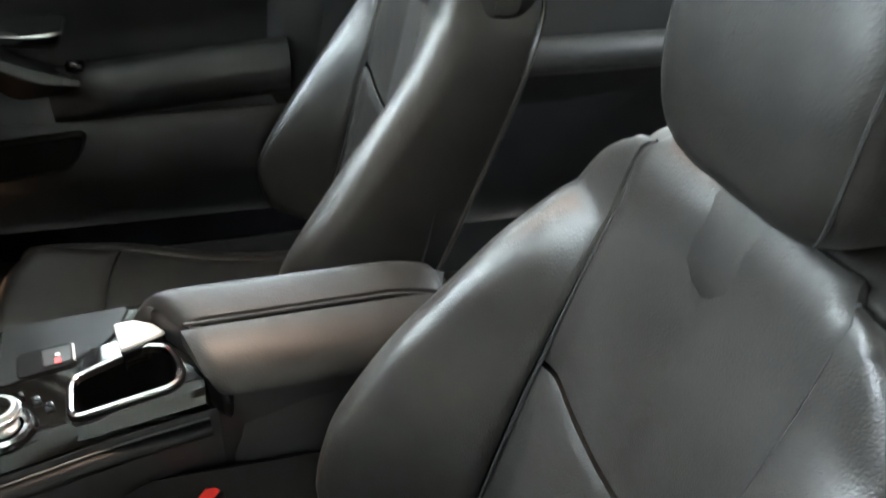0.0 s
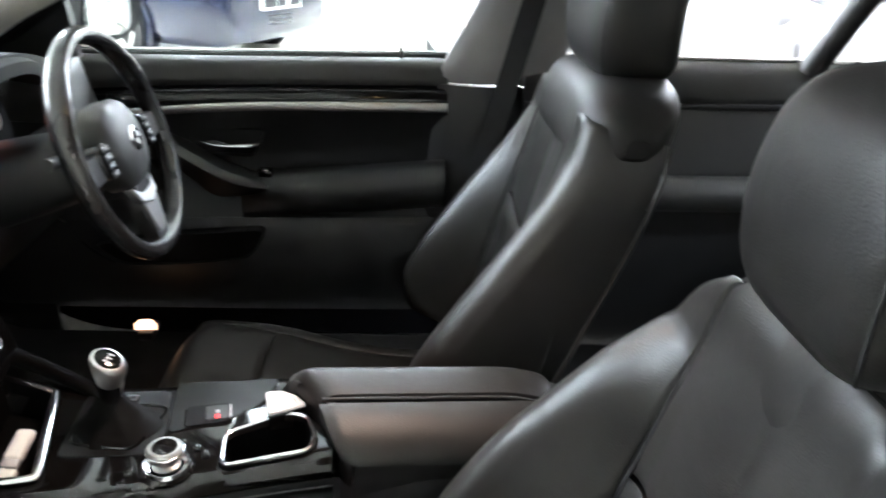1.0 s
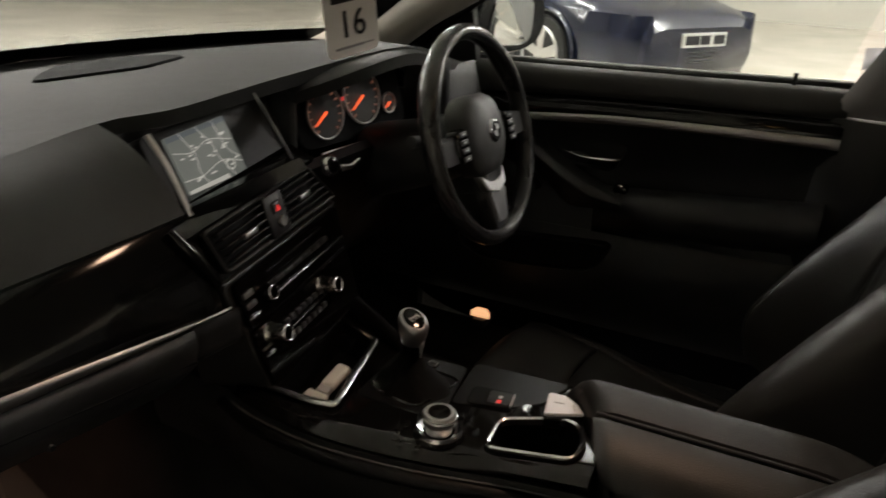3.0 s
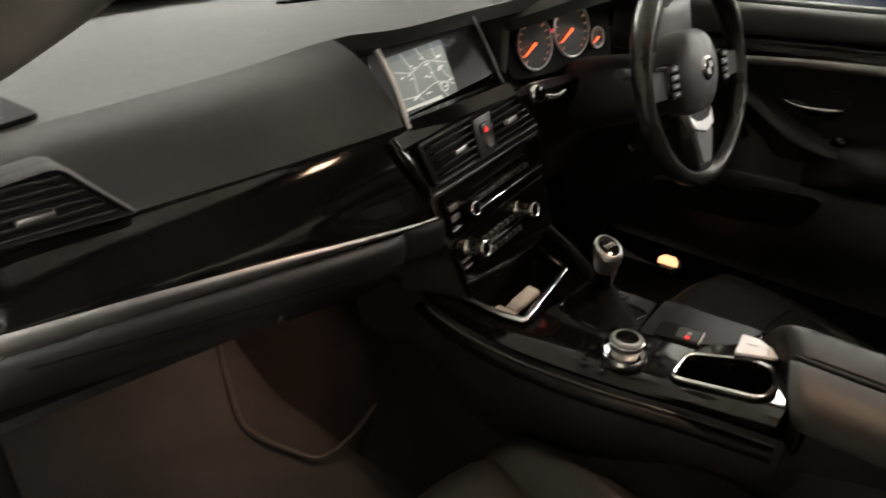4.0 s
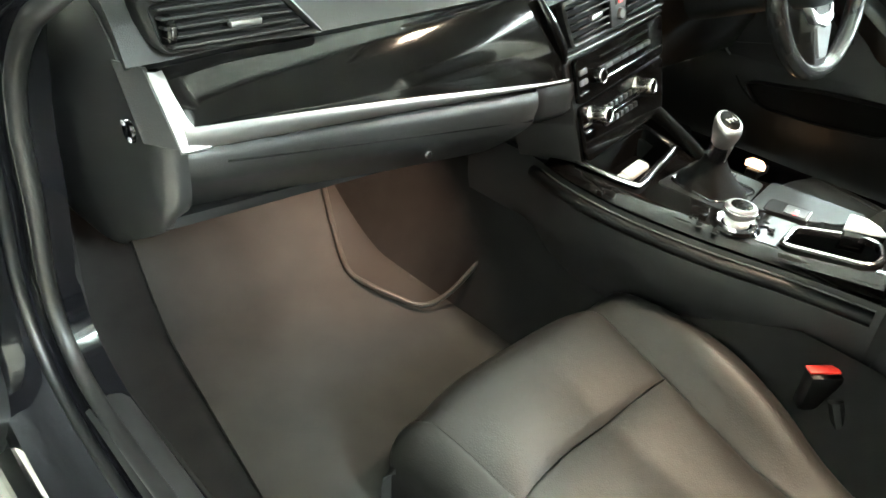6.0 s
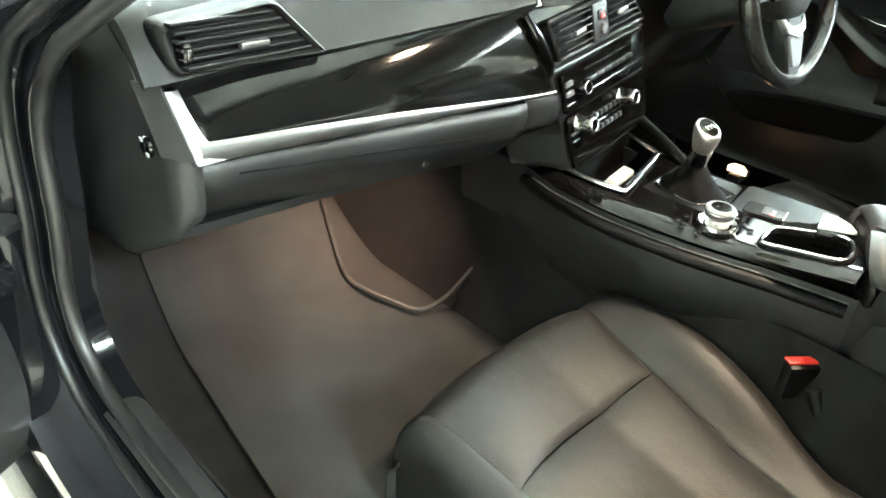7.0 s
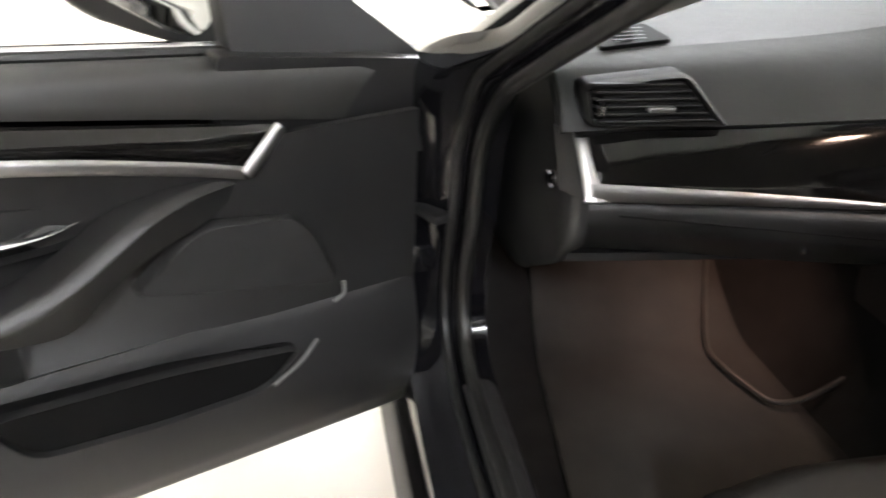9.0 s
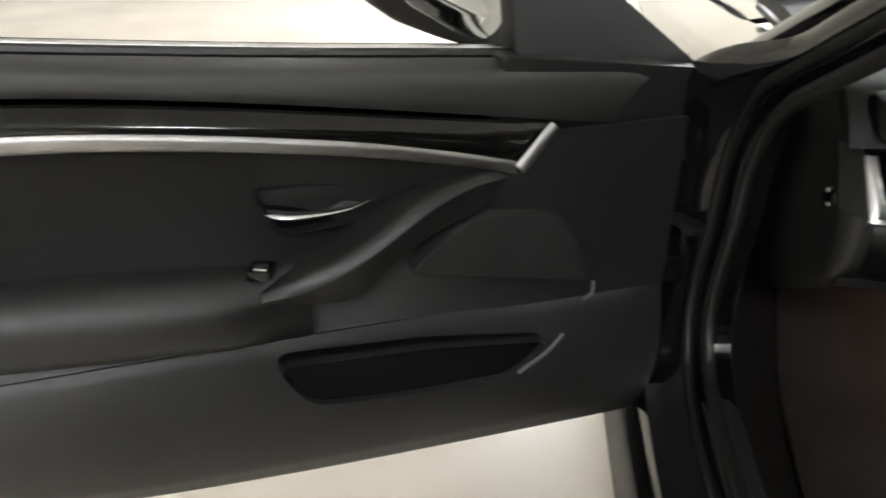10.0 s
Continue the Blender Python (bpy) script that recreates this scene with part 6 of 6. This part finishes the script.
    part("stalk", tube([at(0.04, 0.012, -0.05), at(0.09, 0.018, -0.042), at(0.15, 0.026, -0.036)], lambda t: 0.006 + 0.004 * t, 10, 12), HARD, col, "black control stalk")
    key = thing("ignition_key", "chrome start button and key beside the column", "car key", (0.10, -0.01, 0.885))
    part("start_button", lathe([(0.001, 0.010), (0.013, 0.010), (0.016, 0.006), (0.017, 0.0)], (0.126, 0.016, 0.884), (-0.15, -0.95, 0.25), 28), CHROME, key, "chrome ringed button")
    part("button_face", lathe([(0.001, 0.001), (0.011, 0.0008), (0.012, 0.0)], Vector((0.126, 0.016, 0.884)) + Vector((-0.15, -0.95, 0.25)).normalized() * 0.0102, (-0.15, -0.95, 0.25), 24), GLOSS, key)
    part("key_fob", tube([(0.142, 0.006, 0.878), (0.160, -0.002, 0.878), (0.176, -0.006, 0.886)], lambda t: 0.006 - 0.003 * t, 10, 8), CHROME, key)


steering()


# ---------------------------------------------------------------- floor of the car
def floor_things():
    mt = thing("floor_mat", "dark brown velour floor mat in the passenger footwell", "floor mat", (-0.42, 0.05, 0.345))
    def zf(y):
        return 0.330 + 0.20 * max(0.0, (y - 0.27) / 0.30) ** 1.5
    def mat(a, b):
        y = -0.30 + 0.82 * b
        x0, x1 = -0.718 + 0.125 * b, -0.215 + 0.02 * b
        return (x0 + (x1 - x0) * a, y, zf(y) + 0.012 + 0.003 * math.sin(7 * a + 5 * b) * (1 - b))
    part("mat_skin", slab(mat, 30, 40, 0.008, 1, 0.004, 0.03), MATPILE, mt, "worn brown black pile")
    cp = thing("car_carpet", "dark carpet over the footwell and tunnel", "carpet", (-0.3, 0.0, 0.33))
    def carpet(a, b):
        y = -0.70 + 1.24 * b
        x = -0.755 + 0.66 * a
        z = zf(y)
        t = max(0.0, (x + 0.22) / 0.12)
        z = z + 0.22 * min(1, t) ** 1.5
        s = max(0.0, (-0.722 - x) / 0.033)
        return (x, y, z + 0.09 * s ** 1.5)
    part("carpet_skin", slab(carpet, 44, 44, 0.006, 1), CARPET, cp)
    # raised rim of the heel guard with its open end
    pts = [(-0.222, 0.46, zf(0.46) + 0.022), (-0.262, 0.36, zf(0.36) + 0.020), (-0.298, 0.268, zf(0.268) + 0.020), (-0.303, 0.205, 0.354), (-0.288, 0.145, 0.354), (-0.268, 0.098, 0.355), (-0.215, 0.090, 0.362), (-0.158, 0.082, 0.405), (-0.138, 0.070, 0.43), (-0.120, 0.062, 0.44)]
    part("mat_piping", tube(pts, 0.0048, 8, 60), PIPING, mt, "raised worn grey piping")
    c2 = thing("car_carpet", "dark carpet in the driver footwell", "carpet", (0.4, 0.0, 0.33))
    part("carpet_skin", slab(lambda a, b: (0.09 + 0.67 * a, -0.70 + 1.24 * b, zf(-0.70 + 1.24 * b) + 0.12 * max(0, 1 - a / 0.15)), 20, 30, 0.006, 1), CARPET, c2)
    # seat belt buckle
    bu = thing("belt_buckle", "red release button of a black belt buckle", "seat belt buckle", (-0.12, -0.48, 0.50))
    part("buckle_body", box((-0.120, -0.476, 0.501), (0.046, 0.022, 0.056), 0.006, Matrix.Rotation(radians(-38), 3, "Z")), PANEL, bu)
    part("release_button", box((-0.120, -0.472, 0.5315), (0.042, 0.015, 0.0035), 0.001, Matrix.Rotation(radians(-38), 3, "Z")), RED, bu, "bright red release button")
    part("buckle_stalk", tube([(-0.122, -0.50, 0.50), (-0.122, -0.53, 0.44), (-0.122, -0.56, 0.36)], 0.010, 8, 8), HARD, bu)
    # lit clip on the driver door sill area
    lp = thing("door_lamp", "small warm courtesy lamp low in the driver footwell", "lamp", (0.60, -0.05, 0.44))
    part("lamp_lens", plate([(-0.025, -0.012), (0.022, -0.008), (0.006, 0.013), (-0.020, 0.011)], lambda u, v, w: Vector((0.60 + v, -0.052 - u, 0.441 + w)), 0.007, -0.006, 0.004, 0.002), AMBER, lp, "warm glowing lens")
    part("lamp_base", box((0.605, -0.052, 0.425), (0.06, 0.03, 0.02), 0.005), HARD, lp)


floor_things()


# ---------------------------------------------------------------- rear-view mirror and the hanging card
def cabin_mirror():
    ob = thing("rear_view_mirror", "black rear-view mirror on the windscreen", "mirror", (0.0, -0.20, 1.26))
    part("mirror_shell", box((0.0, -0.24, 1.275), (0.23, 0.03, 0.065), 0.014, Matrix.Rotation(radians(-12), 3, "X"), 3), HARD, ob)
    part("mirror_foot", tube([(0, -0.20, 1.29), (0, -0.17, 1.305), (0, -0.14, 1.33)], 0.012, 10, 8), HARD, ob)
    tag = thing("hanging_card", "white numbered card hanging from the mirror", "tag", (0.05, -0.10, 1.06))
    lean = radians(8)
    flat = Vector((0.97, -0.22, 0)).normalized()
    ex = flat * math.cos(lean) + Vector((0, 0, math.sin(lean)))
    ez = Vector((0, 0, math.cos(lean))) - flat * math.sin(lean)
    at = lambda u, v, w: Vector((0.026, -0.100, 1.072)) + ex * u + ez * (v + 0.058) + ex.cross(ez).normalized() * w
    part("card", plate([(-0.043, 0.058), (0.043, 0.058), (0.043, -0.058), (-0.043, -0.058)], at, 0.0006, -0.0006, 0.012, 0.0003), CARD, tag, "white card with rounded corners")
    part("logo_bar", plate([(-0.031, 0.024), (0.031, 0.024), (0.031, 0.006), (-0.031, 0.006)], at, 0.0012, 0.0004, 0.003, 0.0002), INK, tag)
    words("16", 0.046, lambda u, v, w: at(u, v - 0.021, w + 0.001), INK, tag, label="dark number 16")
    part("print_bar", plate([(-0.030, -0.0455), (0.018, -0.0455), (0.018, -0.0485), (-0.030, -0.0485)], at, 0.0012, 0.0004, 0.001, 0.0002), GREYINK, tag)
    part("print_bar", plate([(0.020, -0.0460), (0.034, -0.0460), (0.034, -0.0478), (0.020, -0.0478)], at, 0.0012, 0.0004, 0.001, 0.0002), GREYINK, tag)
    part("string", tube([at(0, 0.058, 0), (0.02, -0.15, 1.22), (0.0, -0.19, 1.285)], 0.0012, 6, 8), STITCH, tag)


cabin_mirror()


# ---------------------------------------------------------------- parked cars outside
def parked_car(label, paint, m):
    """A parked saloon, nose along -x of its own space, on the ground at z 0; put into place by m."""
    ob = thing("parked_car", label, "car", m.translation, group="parked cars")
    go = lambda x, y, z: m @ Vector((x, y, z))
    # body as rings along its length
    roof = graph((0, 0.62), (0.25, 0.74), (1.2, 0.92), (1.45, 0.96), (2.1, 1.36), (2.7, 1.44), (3.4, 1.40), (4.0, 1.08), (4.5, 1.00))
    half = graph((0, 0.62), (0.12, 0.74), (0.4, 0.84), (1.0, 0.90), (3.4, 0.90), (4.2, 0.84), (4.5, 0.70))
    low = graph((0, 0.30), (0.3, 0.22), (4.2, 0.24), (4.5, 0.35))
    rings = []
    for x in np.concatenate([np.linspace(0, 0.5, 9), np.linspace(0.6, 4.5, 30)]):
        w, t, l = half(x), roof(x), low(x)
        belt = min(t, 0.95)
        r = []
        for s in (-1, 1):
            side = [(w * 0.90, l), (w, l + 0.10), (w * 1.0, 0.55), (w * 0.985, 0.72), (w * 0.93, belt - 0.03)]
            if t > 1.0:
                side += [(w * 0.90, belt), (w * 0.90 - 0.20 * min(1, (t - 0.95) / 0.45), t - 0.05), (w * 0.5, t)]
            else:
                side += [(w * 0.88, t - 0.02), (w * 0.75, t), (w * 0.4, t + 0.005)]
            r += [(s * a, z) for a, z in side][::1 if s < 0 else -1]
        rings.append([go(x, a, z) for a, z in r])
    part("body", loft(rings), paint, ob, "glossy painted bodywork")
    # side and front glass bands
    for s in (-1, 1):
        wn = [(1.75, 0.98), (2.2, 1.30), (2.8, 1.37), (3.4, 1.33), (3.75, 1.0)]
        part("side_window", plate(wn, lambda x, z, w: go(x, s * (half(x) * 0.90 - 0.20 * max(0, (z - 0.95)) / 0.45 + 0.012 + w), z), 0.006, -0.01, 0.06), GLOSS, ob, "dark side windows")
        for wx in (0.92, 3.62):
            wh = part("wheel", lathe([(0.20, -0.10), (0.315, -0.10), (0.325, -0.07), (0.325, 0.07), (0.315, 0.10), (0.235, 0.105)], go(wx, s * 0.83, 0.325), m.to_3x3() @ Vector((0, s, 0)), 40), TYRE, ob, "black tyre")
            part("rim", ring(go(wx, s * 0.937, 0.325), m.to_3x3() @ Vector((0, s, 0)), 0.225, 0.014, 44, 8), ALLOY, wh, "silver alloy rim")
            part("barrel", lathe([(0.21, -0.12), (0.222, 0.0)], go(wx, s * 0.922, 0.325), m.to_3x3() @ Vector((0, s, 0)), 32), DARK, wh)
            part("hub", lathe([(0.075, -0.01), (0.07, 0.012), (0.03, 0.018), (0.001, 0.018)], go(wx, s * 0.928, 0.325), m.to_3x3() @ Vector((0, s, 0)), 24), ALLOY, wh)
            for k in range(5):
                a = 2 * math.pi * k / 5 + 0.35
                pts = [(0.05, -0.036), (0.225, -0.050), (0.228, 0.050), (0.05, 0.036)]
                part("spoke", plate(pts, lambda u, v, w: go(wx + u * math.cos(a) - v * math.sin(a), s * (0.934 + w), 0.325 + u * math.sin(a) + v * math.cos(a)), 0.008, -0.02, 0.012, 0.004), ALLOY, wh, "silver spoke")
            part("wheel_arch", ring(go(wx, s * (half(wx) - 0.005), 0.33), m.to_3x3() @ Vector((0, s, 0)), 0.365, 0.022, 44, 8), paint, ob)
            # black disc on the solid body, in place of the wheel well's shade
            part("arch_shade_disc", lathe([(0.36, -0.06), (0.36, 0.008), (0.001, 0.008)], go(wx, s * (half(wx) - 0.004), 0.33), m.to_3x3() @ Vector((0, s, 0)), 40), DARK, ob)
    # nose: lamps, grilles and plate
    nose = lambda y: 0.02 + 0.50 * (abs(y) / 0.80) ** 3.0
    for s in (-1, 1):
        part("headlamp", slab(lambda a, b: go(nose(0.44 + 0.36 * a) + 0.07 + 0.16 * b + 0.10 * a, s * (0.44 + 0.36 * a), 0.62 + 0.115 * b + 0.03 * a), 12, 6, 0.02, 1, 0.008, 0.2), HEADLAMP, ob, "clear headlamp")
        part("fog_lamp", plate([(0.55, 0.40), (0.70, 0.41), (0.70, 0.46), (0.56, 0.45)], lambda y, z, w: go(nose(y) - 0.012 - w, s * y, z), 0.006, -0.02, 0.01), HEADLAMP, ob)
    part("upper_grille", plate([(-0.36, 0.60), (0.36, 0.60), (0.42, 0.69), (-0.42, 0.69)], lambda y, z, w: go(nose(y) + 0.055 - w, y, z), 0.03, -0.02, 0.02), DARK, ob)
    for k in range(3):
        part("grille_bar", tube([go(nose(y) - 0.016, y, 0.36 + 0.035 * k) for y in np.linspace(-0.42, 0.42, 11)], 0.010, 6), HARD, ob)
    part("lower_grille", plate([(-0.44, 0.335), (0.44, 0.335), (0.40, 0.455), (-0.40, 0.455)], lambda y, z, w: go(nose(y) - 0.002 - w, y, z), 0.006, -0.02, 0.02), DARK, ob)
    pl = part("number_plate", plate([(-0.26, 0.475), (0.26, 0.475), (0.26, 0.585), (-0.26, 0.585)], lambda y, z, w: go(-0.012 - w + 0.03 * y * y, y, z), 0.008, -0.02, 0.006, 0.002), PLATE, ob, "white number plate")
    for y0, w in ((-0.17, 0.13), (0.0, 0.11), (0.15, 0.16)):
        part("plate_bar", box(go(-0.0215, y0, 0.53), (0.004, w, 0.07), 0.0, m.to_3x3()), INK, pl)
    for s in (-1, 1):
        part("mirror", box(go(1.75, s * 1.0, 1.02), (0.10, 0.16, 0.12), 0.03, m.to_3x3(), 3), paint, ob)
    part("door_line", tube([go(1.75, -half(1.75) * 1.001, 0.32), go(1.72, -half(1.7) * 0.997, 0.72), go(1.78, -half(1.7) * 0.94, 0.93)], 0.004, 6, 8), DARK, ob)
    return ob


def heading(x, y, deg):
    return pose(x, y, 0, 0, 0, deg)


parked_car("dark blue parked car with five spoke silver wheels", BLUE, heading(5.75, 0.375, 60))
parked_car("bright silver parked car on the hall floor", SILVER, heading(3.7, -0.8, -86))
